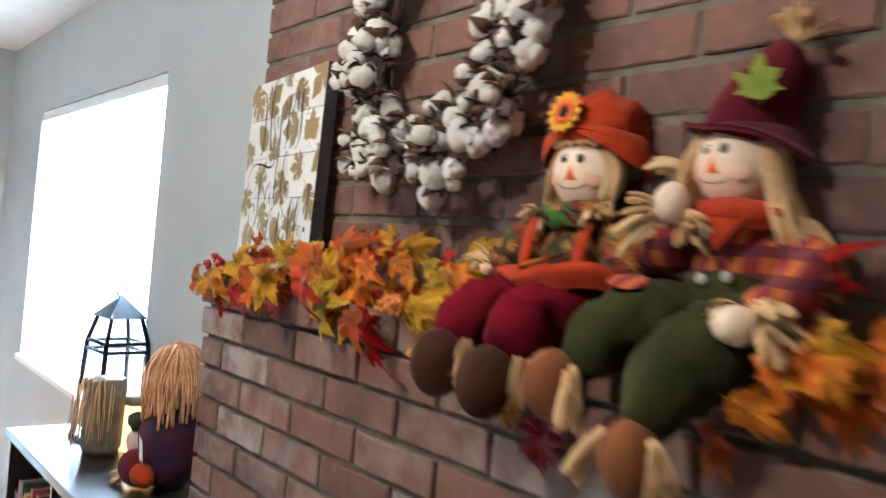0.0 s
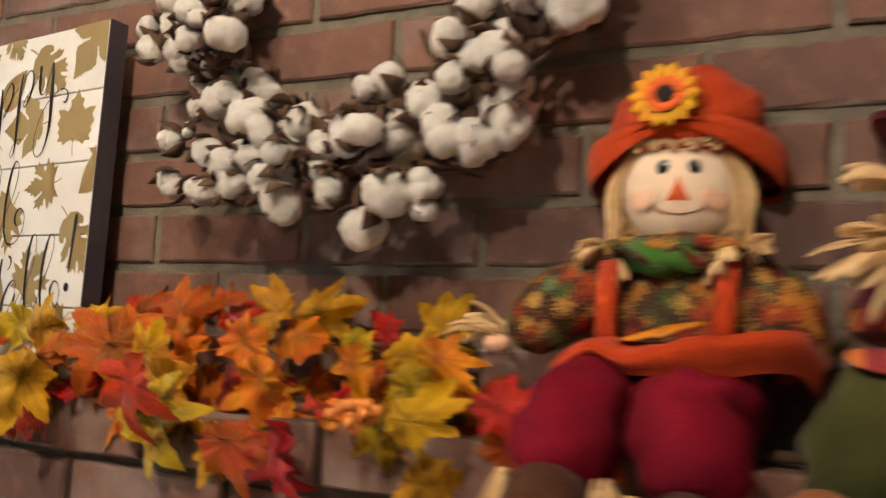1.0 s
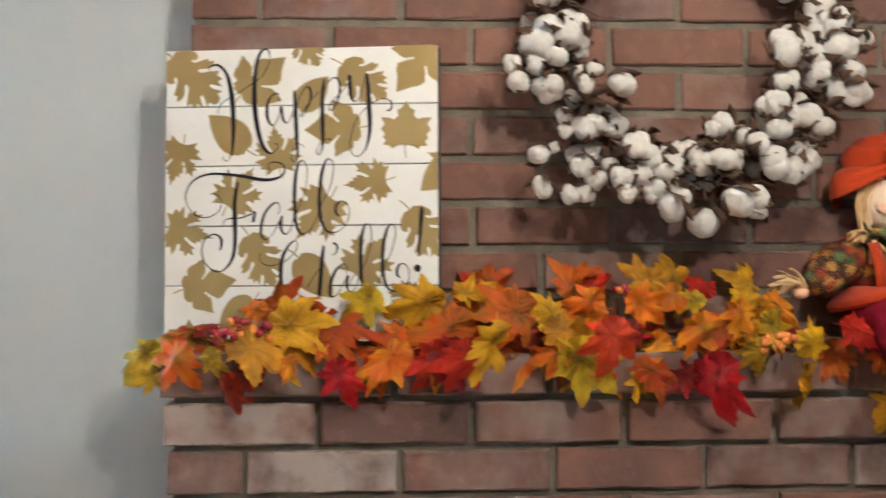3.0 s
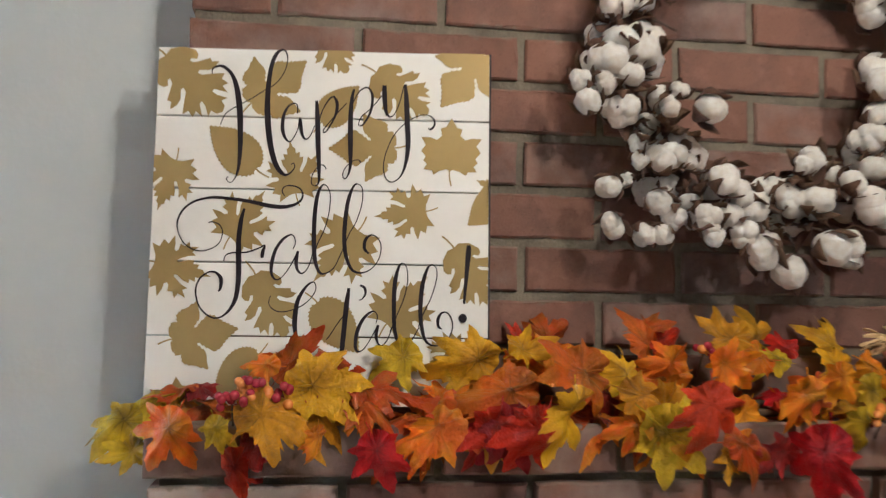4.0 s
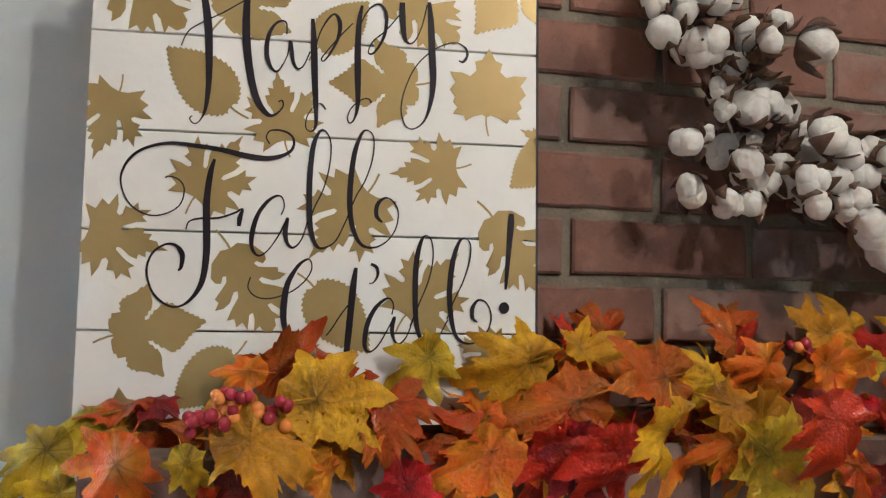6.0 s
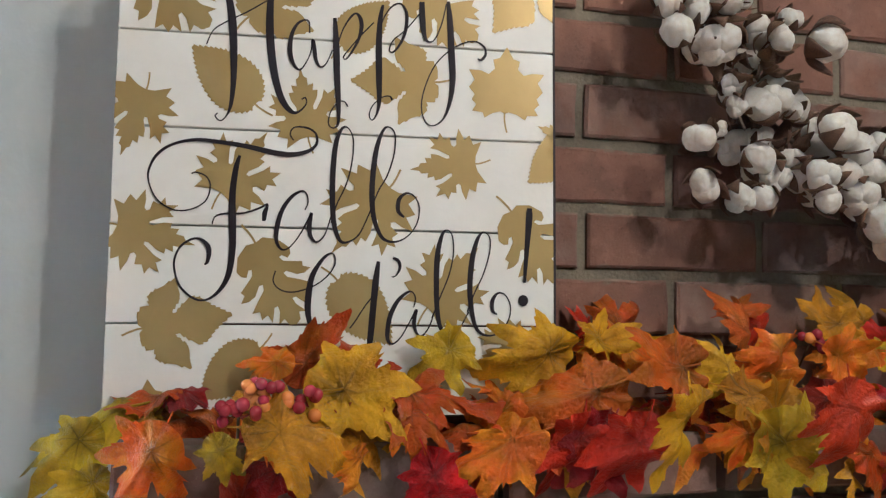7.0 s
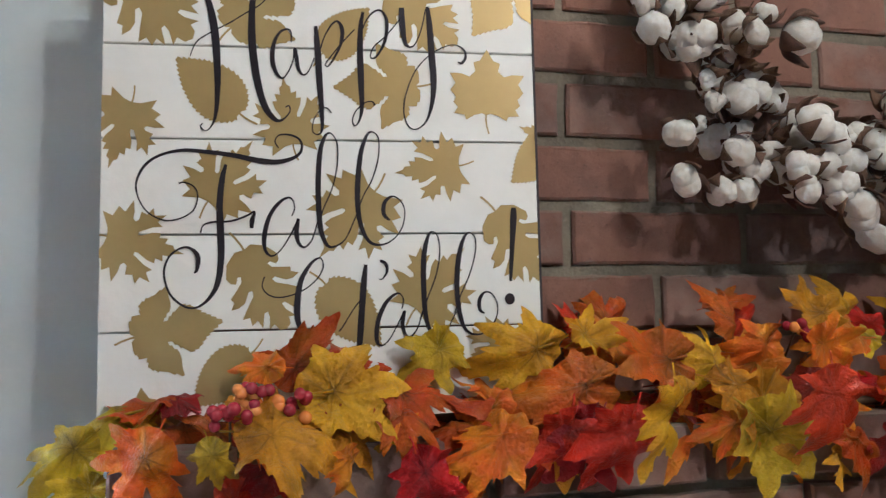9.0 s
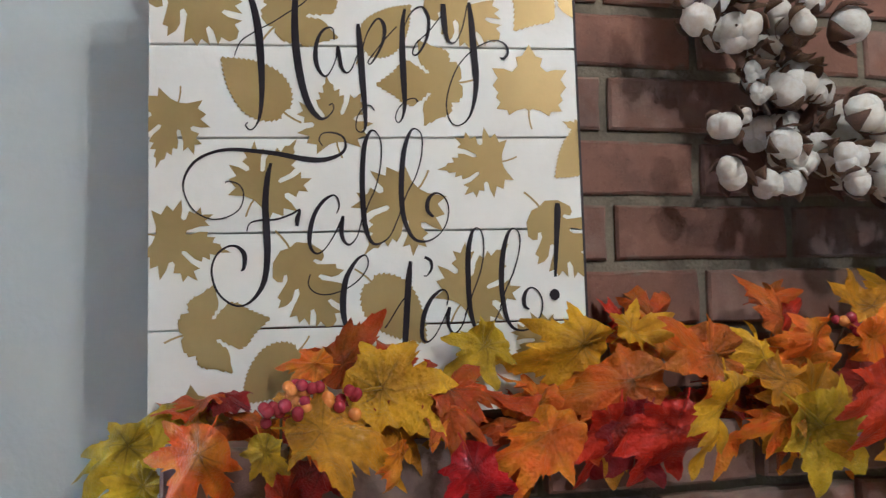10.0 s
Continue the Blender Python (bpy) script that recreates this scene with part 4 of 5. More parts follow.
def leaf_mesh(seed):
    """A lobed maple leaf: rings from the stalk out, folded along the veins, with curling tips."""
    rj = random.Random(seed)
    lobes = [(0, 0.68, 46), (48, 0.6, 40), (-48, 0.6, 40), (102, 0.44, 40), (-102, 0.44, 40), (152, 0.28, 32), (-152, 0.28, 32)]
    lobes = [(a + rj.uniform(-9, 9), r * rj.uniform(0.82, 1.14), w * rj.uniform(0.9, 1.1)) for a, r, w in lobes]
    curl, cup, fold, twist = rj.uniform(0.2, 1.05), rj.uniform(-0.45, 0.7), rj.uniform(-0.25, 0.45) + (0.5 if seed % 3 == 0 else 0), rj.uniform(-0.7, 0.7)
    n, rings = 120, 6
    edge = maple_edge(lobes, n, 0.28)
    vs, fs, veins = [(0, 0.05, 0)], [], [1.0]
    for i in range(1, rings + 1):
        for a, r, near in edge:
            q = r * (i / rings) ** 0.9
            x, y = q * math.sin(radians(a)), q * math.cos(radians(a))
            z = 0.06 * (1 - min(near, 1)) * (i / rings) - curl * (y + 0.15) ** 2 * (1 if y > -0.15 else 0.3) - cup * x * x - fold * abs(x) + twist * x * y
            z += 0.032 * (i / rings) ** 2 * math.sin(radians(a) * 9 + seed) + 0.19 * noise.noise(Vector((x * 3.2, y * 3.2, seed * 3.1))) - 0.65 * max(0.0, q - 0.4) * (1 if seed % 2 else -0.5)
            vs.append((x, y + 0.05, z))
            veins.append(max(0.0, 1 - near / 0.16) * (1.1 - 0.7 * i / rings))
    fs += [(0, 1 + (k + 1) % n, 1 + k) for k in range(n)]
    for i in range(rings - 1):
        for k in range(n):
            p, q = 1 + i * n + k, 1 + i * n + (k + 1) % n
            fs.append((p, q, q + n, p + n))
    s = Shape().add(vs, [tuple(reversed(f)) for f in fs], LEAF["red"])
    s.tube([(0, 0.05, -0.004), (0.01, -0.16, -0.02), (0.04, -0.34, -0.05)], [0.014, 0.011, 0.009], LEAF["red"], 5)
    return s, veins


leaf_shapes = [leaf_mesh(k) for k in range(16)]
leaf_cache = {}


def leaf(x, y, z, size, turn, colour, tilt=0.0, swing=0.0, k=0):
    """A leaf facing the room; turn is the way its tip points, clockwise from up."""
    key = (k % 16, colour)
    if key not in leaf_cache:
        shape, veins = leaf_shapes[k % 16]
        me = shape.mesh("leaf")
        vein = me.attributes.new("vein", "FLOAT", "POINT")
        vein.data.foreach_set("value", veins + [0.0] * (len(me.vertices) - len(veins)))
        me.materials.clear()
        me.materials.append(LEAF[colour])
        leaf_cache[key] = me
    # leaf plane: x to the viewer's right, y up, normal towards the room
    stand = Matrix(((0, 0, -1, 0), (-1, 0, 0, 0), (0, 1, 0, 0), (0, 0, 0, 1)))
    m = Matrix.Translation(Vector((x, y, z)) - GAR) @ stand @ pose(0, 0, 0, 0, swing, 0) @ pose(0, 0, 0, -tilt) @ pose(0, 0, 0, 0, 0, -turn) @ Matrix.Diagonal((size * (0.84 + 0.06 * (k % 4)), size, size, 1))
    part("leaf", leaf_cache[key], garland, m=m)


LEAVES_A = [
    (0.800, 1.802, 1.429, 0.120, 250, 50, 0, "olive"),
    (0.790, 1.835, 1.406, 0.073, 233, 25, 0, "olive"),
    (0.775, 1.822, 1.373, 0.055, 244, 15, 0, "olive"),
    (0.715, 1.774, 1.409, 0.082, 212, 5, -5, "orange"),
    (0.705, 1.727, 1.408, 0.053, 169, 5, 10, "olive"),
    (0.720, 1.686, 1.418, 0.107, 109, 45, 0, "gold"),
    (0.700, 1.618, 1.400, 0.045, 183, 0, 35, "amber"),
    (0.745, 1.634, 1.447, 0.119, 88, 30, 0, "yellow"),
    (0.790, 1.659, 1.462, 0.085, 44, 0, 0, "rust"),
    (0.785, 1.678, 1.467, 0.057, 280, 20, 0, "orange"),
    (0.805, 1.612, 1.465, 0.071, 58, 20, 0, "rust"),
    (0.800, 1.518, 1.479, 0.075, 235, 10, 15, "olive"),
    (0.755, 1.574, 1.445, 0.097, 90, 50, 0, "rust"),
    (0.740, 1.575, 1.427, 0.086, 123, 45, 0, "rust"),
]
LEAVES_B = [
    (0.715, 1.558, 1.384, 0.081, 164, 0, 5, "red"),
    (0.745, 1.676, 1.384, 0.067, 247, 20, 0, "crimson"),
    (0.742, 1.711, 1.363, 0.078, 167, 0, 0, "red"),
    (0.765, 1.431, 1.477, 0.098, 257, 0, 10, "yellow"),
    (0.780, 1.383, 1.487, 0.067, 66, 30, 0, "yellow"),
    (0.820, 1.344, 1.494, 0.083, 58, 10, 0, "rust"),
    (0.830, 1.371, 1.493, 0.045, 12, 0, 20, "red"),
    (0.800, 1.344, 1.478, 0.092, 72, 45, 0, "orange"),
    (0.730, 1.397, 1.447, 0.120, 255, 25, 0, "rust"),
    (0.745, 1.305, 1.464, 0.115, 268, 15, 15, "rust"),
    (0.742, 1.438, 1.421, 0.120, 287, 45, 0, "rust"),
    (0.715, 1.482, 1.408, 0.112, 257, 40, 0, "orange"),
    (0.700, 1.377, 1.408, 0.099, 211, 0, 0, "red"),
    (0.730, 1.397, 1.406, 0.090, 223, 5, 0, "crimson"),
]
LEAVES_C = [
    (0.672, 1.347, 1.433, 0.097, 198, 0, 40, "yellow"),
    (0.750, 1.256, 1.456, 0.077, 317, 5, 20, "yellow"),
    (0.735, 1.251, 1.439, 0.101, 122, 35, 0, "gold"),
    (0.765, 1.233, 1.495, 0.073, 25, 0, 20, "rust"),
    (0.800, 1.196, 1.498, 0.072, 60, 15, 0, "red"),
    (0.745, 1.201, 1.478, 0.078, 226, 0, 0, "orange"),
    (0.775, 1.108, 1.503, 0.074, 292, 20, 0, "gold"),
    (0.785, 1.079, 1.504, 0.078, 72, 10, 20, "gold"),
    (0.770, 1.078, 1.479, 0.093, 277, 25, 0, "orange"),
    (0.668, 1.192, 1.439, 0.095, 188, 0, 0, "red"),
    (0.720, 1.255, 1.406, 0.061, 249, 15, 0, "orange"),
    (0.715, 1.228, 1.401, 0.119, 138, 0, -10, "olive"),
    (0.720, 1.141, 1.373, 0.050, 197, 0, 25, "gold"),
    (0.720, 1.130, 1.384, 0.098, 101, 35, 0, "rust"),
]
LEAVES_D = [
    (0.690, 1.065, 1.447, 0.079, 192, 0, 5, "orange"),
    (0.750, 1.138, 1.476, 0.075, 128, 5, 0, "orange"),
    (0.820, 1.011, 1.488, 0.059, 307, 10, 0, "red"),
    (0.800, 1.033, 1.477, 0.063, 292, 35, 0, "olive"),
    (0.730, 0.994, 1.464, 0.065, 198, 0, 0, "amber"),
    (0.818, 0.950, 1.491, 0.071, 349, 0, 10, "yellow"),
    (0.760, 0.934, 1.472, 0.076, 126, 10, 0, "amber"),
    (0.690, 1.043, 1.384, 0.116, 193, 0, -48, "red"),
    (0.735, 1.067, 1.373, 0.065, 230, 0, 0, "crimson"),
    (0.730, 0.967, 1.409, 0.068, 171, 0, 20, "olive"),
    (0.690, 0.919, 1.419, 0.081, 63, 10, 0, "yellow"),
    (0.715, 0.912, 1.372, 0.083, 141, 0, 45, "gold"),
    (0.700, 0.850, 1.440, 0.077, 110, 15, 0, "red"),
    (0.745, 0.855, 1.402, 0.082, 163, 0, 0, "rust"),
]
LEAVES_E = [
    (0.740, 0.759, 1.341, 0.078, 183, 0, 0, "gold"),
    (0.775, 0.971, 1.471, 0.083, 68, 20, 0, "yellow"),
    (0.745, 0.948, 1.446, 0.070, 136, 20, 0, "olive"),
    (0.735, 1.211, 1.425, 0.105, 226, 10, 0, "gold"),
    (0.755, 1.205, 1.459, 0.108, 260, 30, 0, "orange"),
    (0.785, 1.381, 1.473, 0.085, 67, 30, 0, "orange"),
    (0.760, 1.289, 1.449, 0.058, 318, 0, 20, "yellow"),
    (0.755, 1.632, 1.414, 0.086, 82, 45, 0, "gold"),
    (0.750, 1.513, 1.407, 0.116, 263, 50, 0, "rust"),
    (0.765, 1.297, 1.438, 0.085, 96, 25, 0, "crimson"),
    (0.700, 0.382, 1.425, 0.085, 69, 20, 0, "orange"),
    (0.720, 0.362, 1.415, 0.081, 61, 30, 0, "rust"),
    (0.700, 0.341, 1.461, 0.063, 143, 10, 0, "gold"),
    (0.685, 0.326, 1.425, 0.040, 156, 0, 20, "amber"),
]
LEAVES_F = [
    (0.700, 0.417, 1.383, 0.067, 118, 0, 10, "amber"),
    (0.700, 0.291, 1.468, 0.059, 145, 10, 0, "orange"),
    (0.800, 1.223, 1.514, 0.064, 84, 20, 0, "rust"),
    (0.745, 1.148, 1.434, 0.075, 234, 10, 0, "crimson"),
    (0.730, 1.419, 1.406, 0.094, 205, 0, 20, "red"),
    (0.735, 0.696, 1.292, 0.085, 190, 0, 0, "crimson"),
    (0.72, 0.457, 1.342, 0.071, 200, 0, 0, "rust"),
    (0.765, 0.412, 1.505, 0.105, 40, 10, -10, "red"),
    (0.74, 0.726, 1.411, 0.056, 160, 0, 20, "yellow"),
    (0.72, 0.73, 1.358, 0.045, 200, 0, 0, "rust"),
    (0.735, 0.768, 1.326, 0.073, 200, 0, 0, "gold"),
    (0.75, 0.784, 1.401, 0.06, 160, 20, 0, "rust"),
]
LEAVES = LEAVES_A + LEAVES_B + LEAVES_C + LEAVES_D + LEAVES_E + LEAVES_F
rng = random.Random(8)
for k, (x, y, z, size, turn, tilt, swing, colour) in enumerate(LEAVES):
    leaf(x, y, z, size, turn, colour, tilt=tilt, swing=swing + rng.uniform(-6, 6), k=k)
# leaves deeper in the garland
for k in range(130):
    y = rng.uniform(-0.3, 1.83)
    if 0.42 < y < 0.86:
        continue
    leaf(rng.uniform(0.76, 0.81), y, LEDGE + rng.uniform(0.0, 0.035), rng.uniform(0.06, 0.085), rng.uniform(-100, 100), rng.choice(["rust", "orange", "rust", "crimson", "gold", "red"]),
         tilt=rng.uniform(45, 80), swing=rng.uniform(-30, 30), k=k)

for k in range(64):
    y = rng.uniform(-0.3, 1.80)
    if 0.40 < y < 0.88:
        continue
    leaf(rng.uniform(0.752, 0.782), y, LEDGE + rng.uniform(-0.004, 0.034), rng.uniform(0.065, 0.09), rng.uniform(75, 285), rng.choice(["rust", "gold", "orange", "rust", "crimson", "amber"]),
         tilt=rng.uniform(30, 60), swing=rng.uniform(-30, 30), k=k)


def berries(x, y, z, n, colours, seed):
    rj = random.Random(seed)
    base = part("berry_spray", Shape().tube([(0.02, 0, -0.03), (0.008, 0, -0.012), (0, 0, 0)], 0.0012, STEM, 5), garland, "glossy berry cluster", m=Matrix.Translation(Vector((x, y, z)) - GAR))
    for k in range(n):
        d = Vector((rj.uniform(-0.6, 0.2), rj.uniform(-1, 1), rj.uniform(-0.7, 0.8))) * 0.0135
        part("berry", Shape().ball(tuple(d), rj.uniform(0.0047, 0.0059), colours[k % len(colours)], n=12, rows=8), base)


berries(0.735, 1.695, 1.444, 15, [BERRY_GOLD, BERRY_GOLD, BERRY_RED], 1)
berries(0.725, 1.713, 1.433, 9, [BERRY_RED], 2)
berries(0.730, 1.665, 1.437, 8, [BERRY_RED, BERRY_GOLD, BERRY_RED], 3)
berries(0.765, 1.156, 1.485, 8, [BERRY_RED, BERRY_RED, BERRY_GOLD], 4)
berries(0.685, 0.972, 1.420, 9, [BERRY_GOLD], 5)
berries(0.690, 0.950, 1.424, 9, [BERRY_GOLD], 6)

# ---- scarecrow dolls ----


def tuft(s, base, way, n, length, spread, seed, width=0.004, droop=0.3, mat=None):
    """A bunch of raffia strands from base."""
    rj = random.Random(seed)
    way = Vector(way).normalized()
    for _ in range(n):
        d = (way + Vector((rj.uniform(-1, 1), rj.uniform(-1, 1), rj.uniform(-1, 1))) * spread).normalized()
        ln = length * rj.uniform(0.65, 1.1)
        p = Vector(base) + Vector((rj.uniform(-1, 1), rj.uniform(-1, 1), rj.uniform(-1, 1))) * length * 0.12
        k = Vector((0, 0, -droop * ln))
        path = [p, p + d * ln * 0.35, p + d * ln * 0.7 + k * 0.4, p + d * ln + k]
        w = width * rj.uniform(0.8, 2.0)
        s.ribbon([tuple(q) for q in smooth_path(path, 2)], [w * 0.7, w, w, w, w, w * 0.9, w * 0.5], mat or STRAW, side=(rj.uniform(-1, 1), rj.uniform(-1, 1), rj.uniform(-1, 1)), thick=0.0005)


def sheet(s, rings, mat, thick=0.0025):
    """A closed skirt of cloth through rings of points, with an inner side."""
    n = len(rings[0])
    vs = [tuple(p) for r in rings for p in r]
    fs = [(i * n + k, i * n + (k + 1) % n, (i + 1) * n + (k + 1) % n, (i + 1) * n + k) for i in range(len(rings) - 1) for k in range(n)]
    inner = [(p[0], p[1], p[2] - thick) for p in vs]
    k = len(vs)
    fs += [tuple(j + k for j in reversed(f)) for f in fs]
    e = (len(rings) - 1) * n
    fs += [(e + (j + 1) % n, e + j, k + e + j, k + e + (j + 1) % n) for j in range(n)]
    s.add(vs + inner, fs, mat)


def face(s, c, r, turn=0.0):
    """A stuffed round head with stitched features, looking along +x."""
    m = pose(0, 0, 0, 0, 0, turn)
    def at(x, y, z):
        return tuple(Vector(c) + m @ Vector((x * r[0], y * r[1], z * r[2])))
    def on(y, z, out=1.0):
        return at(out * math.sqrt(max(0.0, 1 - y * y - z * z)), y, z)
    s.ball(c, r, FACE, m=m, n=28, rows=18, lump=0.02, freq=20)
    for sy in (-1, 1):
        s.ball(on(0.24 * sy, 0.28, 0.98), (0.0028, 0.006, 0.0072), EYE_RIM, m=m, n=14, rows=8)
        s.ball(on(0.24 * sy, 0.275, 0.995), (0.003, 0.0047, 0.0058), EYE_BLACK, m=m, n=12, rows=8)
        # small white bead stands in for the highlight on the eye
        s.ball(on(0.24 * sy + 0.05, 0.33, 1.035), (0.0015, 0.0016, 0.0018), EYE_GLINT, m=m, n=8, rows=6)
        s.ball(on(0.58 * sy, -0.2, 0.975), (0.0016, 0.0135, 0.0105), BLUSH, m=m @ pose(0, 0, 0, 0, 0, 35 * sy), n=12, rows=8)
    s.add([on(-0.19, -0.27, 1.0), on(0.19, -0.27, 1.0), on(0.0, 0.16, 1.0), at(1.13, 0, -0.15)], [(0, 1, 3), (1, 2, 3), (2, 0, 3)], NOSE)
    s.tube([on(0.5 * math.sin(a), -0.22 - 0.26 * math.cos(a), 1.005) for a in [(-1.15 + 0.115 * k) for k in range(21)]], 0.0006, SHOE_TAN, 5)


def daisy(s, c, rad, facing, petals=14):
    q = Vector(facing).to_track_quat("X", "Z").to_matrix()
    for ring, (r0, r1, off, mt) in enumerate(((0.25, 1.0, 0.0, PETAL), (0.25, 0.56, 0.003, NOSE))):
        for k in range(petals):
            a = 2 * math.pi * (k + 0.5 * ring) / petals
            d = q @ Vector((0.12, math.cos(a), math.sin(a)))
            base = Vector(c) + q @ Vector((off, 0, 0))
            s.ribbon([tuple(base + d * rad * t) for t in (r0, (r0 + r1) / 2, r1 * 0.85, r1)], [rad * 0.2, rad * 0.42, rad * 0.32, rad * 0.06], mt, side=tuple(q @ Vector((0, -math.sin(a), math.cos(a)))), thick=0.0006)
    s.ball(tuple(Vector(c) + q @ Vector((0.003, 0, 0))), (0.004, rad * 0.3, rad * 0.3), SEED, m=q.to_4x4(), n=14, rows=8, lump=0.1, freq=300)


def shoe(s, c, r, mat, seed):
    s.ball(c, r, mat, n=22, rows=14, lump=0.05, freq=22)


def doll_in_bonnet():
    s = Shape()
    # trousers, hips to ankles, in gathered cloth
    for sy, knee, foot in ((-1, (0.110, -0.054, 0.032), (0.182, -0.054, -0.034)), (1, (0.110, 0.024, 0.030), (0.184, 0.036, -0.042))):
        path = [(0.0, 0.035 * sy, 0.042), (0.045, 0.044 * sy - 0.006, 0.042), knee, (0.146, foot[1], 0.012), (0.166, foot[1], -0.012)]
        pts = smooth_path(path, 5)
        rad = [0.046, 0.047, 0.048, 0.049, 0.050, 0.051, 0.051, 0.052, 0.052, 0.052, 0.052, 0.052, 0.051, 0.051, 0.050, 0.049, 0.047, 0.044, 0.038, 0.031, 0.022]
        rad = [r * 0.80 * (1 + 0.03 * math.sin(i * 1.9 + sy)) for i, r in enumerate(rad)]
        s.tube([tuple(p) for p in pts], [r * 0.95 for r in rad], CLOTH_WINE, 34, fold=0.22)
        shoe(s, foot, (0.036, 0.034, 0.043), SHOE, sy)
        for ty in (-0.034, 0.036):
            tuft(s, (foot[0] - 0.012, foot[1] + ty, foot[2] + 0.03), (0.25, ty * 8, -1), 16, 0.038, 0.35, 3 + sy + int(ty * 100), 0.005)
    # body and arms in printed cotton
    s.ball((0.0, 0, 0.10), (0.044, 0.066, 0.072), PRINT, n=26, rows=16, lump=0.08, freq=28)
    s.tube([tuple(p) for p in smooth_path([(0.0, -0.05, 0.145), (0.012, -0.085, 0.128), (0.018, -0.118, 0.104), (0.022, -0.142, 0.092)], 5)], [0.024, 0.027, 0.029, 0.030, 0.031, 0.032, 0.033, 0.033, 0.033, 0.032, 0.030, 0.028, 0.025, 0.021, 0.017, 0.012], PRINT, 22, fold=0.18)
    s.tube([tuple(p) for p in smooth_path([(0.0, 0.05, 0.145), (0.005, 0.075, 0.12), (0.018, 0.088, 0.09), (0.04, 0.085, 0.068)], 5)], [0.026, 0.029, 0.031, 0.032, 0.033, 0.034, 0.034, 0.034, 0.033, 0.032, 0.03, 0.028, 0.025, 0.022, 0.018, 0.012], PRINT, 18)
    s.ball((0.026, -0.154, 0.083), (0.011, 0.013, 0.010), BLUSH, lump=0.05, freq=60)
    tuft(s, (0.026, -0.15, 0.090), (0.2, -1, 0.5), 16, 0.05, 0.5, 11, 0.004)
    # braces and the flared apron edge
    for y in (-0.050, 0.044):
        s.ribbon([(0.042, y, 0.156), (0.055, y * 0.98, 0.12), (0.060, y * 0.95, 0.085)], 0.017, FELT_ORANGE, thick=0.0016)
    rim_line = ((-1.0, 0.066), (-0.75, 0.078), (-0.5, 0.087), (-0.25, 0.081), (0.0, 0.086), (0.3, 0.097), (0.6, 0.103), (0.85, 0.102), (1.0, 0.084))
    def rim_height(u):
        for (u0, z0), (u1, z1) in zip(rim_line, rim_line[1:]):
            if u <= u1:
                f = (u - u0) / (u1 - u0)
                return z0 + (z1 - z0) * f * f * (3 - 2 * f)
        return rim_line[-1][1]
    rings = []
    for i in range(8):
        t = i / 7
        ring = []
        for k in range(64):
            a = 2 * math.pi * k / 64
            u, v = math.sin(a), math.cos(a)
            forward = (0.036 + 0.062 * t) * abs(v) ** 0.7 * (1.0 if v > 0 else -0.5)
            wide = 0.056 + (0.062 if u > 0 else 0.044) * t
            waist = 0.086 - 0.006 * u
            z = waist + (rim_height(u) - waist) * t ** 1.4 + 0.005 * math.sin(math.pi * t) + 0.0015 * t * math.sin(9 * a)
            ring.append((0.012 + forward, wide * u, z - (0.02 * t * abs(v) if v < 0 else 0)))
        rings.append(ring)
    # the hem turns over and hangs, deepest over the second thigh
    for drop in (0.35, 0.7, 1.0):
        hem = []
        for x, y, z in rings[7]:
            deep = 0.009 + 0.019 * min(1.0, max(0.0, (y + 0.03) / 0.07))
            hem.append((x - 0.012 * drop * drop if x > 0.012 else x, y * (1 - 0.04 * drop), z - deep * drop))
        rings.append(hem)
    sheet(s, rings, FELT_ORANGE, 0.003)
    lobes = [(0.064, -0.024), (0.088, -0.030), (0.100, -0.016), (0.092, -0.006), (0.106, 0.006), (0.096, 0.018), (0.102, 0.034), (0.084, 0.034), (0.064, 0.026)]
    top = [(x, y, rim_height(y / 0.11) + 0.013 - 0.09 * (x - 0.064)) for x, y in lobes]
    n = len(top)
    s.add([(0.082, 0.004, 0.104)] + top + [(x, y, z - 0.002) for x, y, z in top], [(0, 1 + k, 1 + (k + 1) % n) for k in range(n)] + [(1 + k, 1 + n + k, 1 + n + (k + 1) % n, 1 + (k + 1) % n) for k in range(n)] + [tuple(range(2 * n, n, -1))], LEAF["amber"])
    # collar
    rim = [(-0.047, 0.166), (-0.026, 0.171), (0.0, 0.169), (0.020, 0.172), (0.036, 0.165), (0.031, 0.153), (0.018, 0.146), (0.006, 0.148), (-0.010, 0.141), (-0.026, 0.147), (-0.042, 0.151)]
    vs = [(0.058, -0.006, 0.157)] + [(0.047 - 6 * y * y + 0.003 * math.sin(k * 2.4), y, z) for k, (y, z) in enumerate(rim)] + [(0.040 - 6 * y * y, y, z) for y, z in rim] + [(0.040, -0.006, 0.157)]
    n = len(rim)
    s.add(vs, [(0, 1 + (k + 1) % n, 1 + k) for k in range(n)] + [(1 + k, 1 + (k + 1) % n, 1 + n + (k + 1) % n, 1 + n + k) for k in range(n)] + [(2 * n + 1, 1 + n + k, 1 + n + (k + 1) % n) for k in range(n)], FELT_GREEN)
    # ruffled collar of the print
    rings = []
    for i in range(5):
        t = i / 4
        rings.append([(0.006 + (0.030 + 0.018 * t) * math.cos(2 * math.pi * k / 60), (0.042 + 0.030 * t + 0.004 * t * math.sin(10 * math.pi * k / 30)) * math.sin(2 * math.pi * k / 60),
                       0.172 - 0.014 * t * t + 0.007 * t * math.sin(20 * math.pi * k / 60 + 0.7) + 0.003 * t * math.sin(34 * math.pi * k / 60)) for k in range(60)])
    sheet(s, rings, PRINT, 0.002)
    s.ball((0.02, 0.0, 0.168), (0.03, 0.06, 0.013), PRINT, lump=0.2, freq=60)
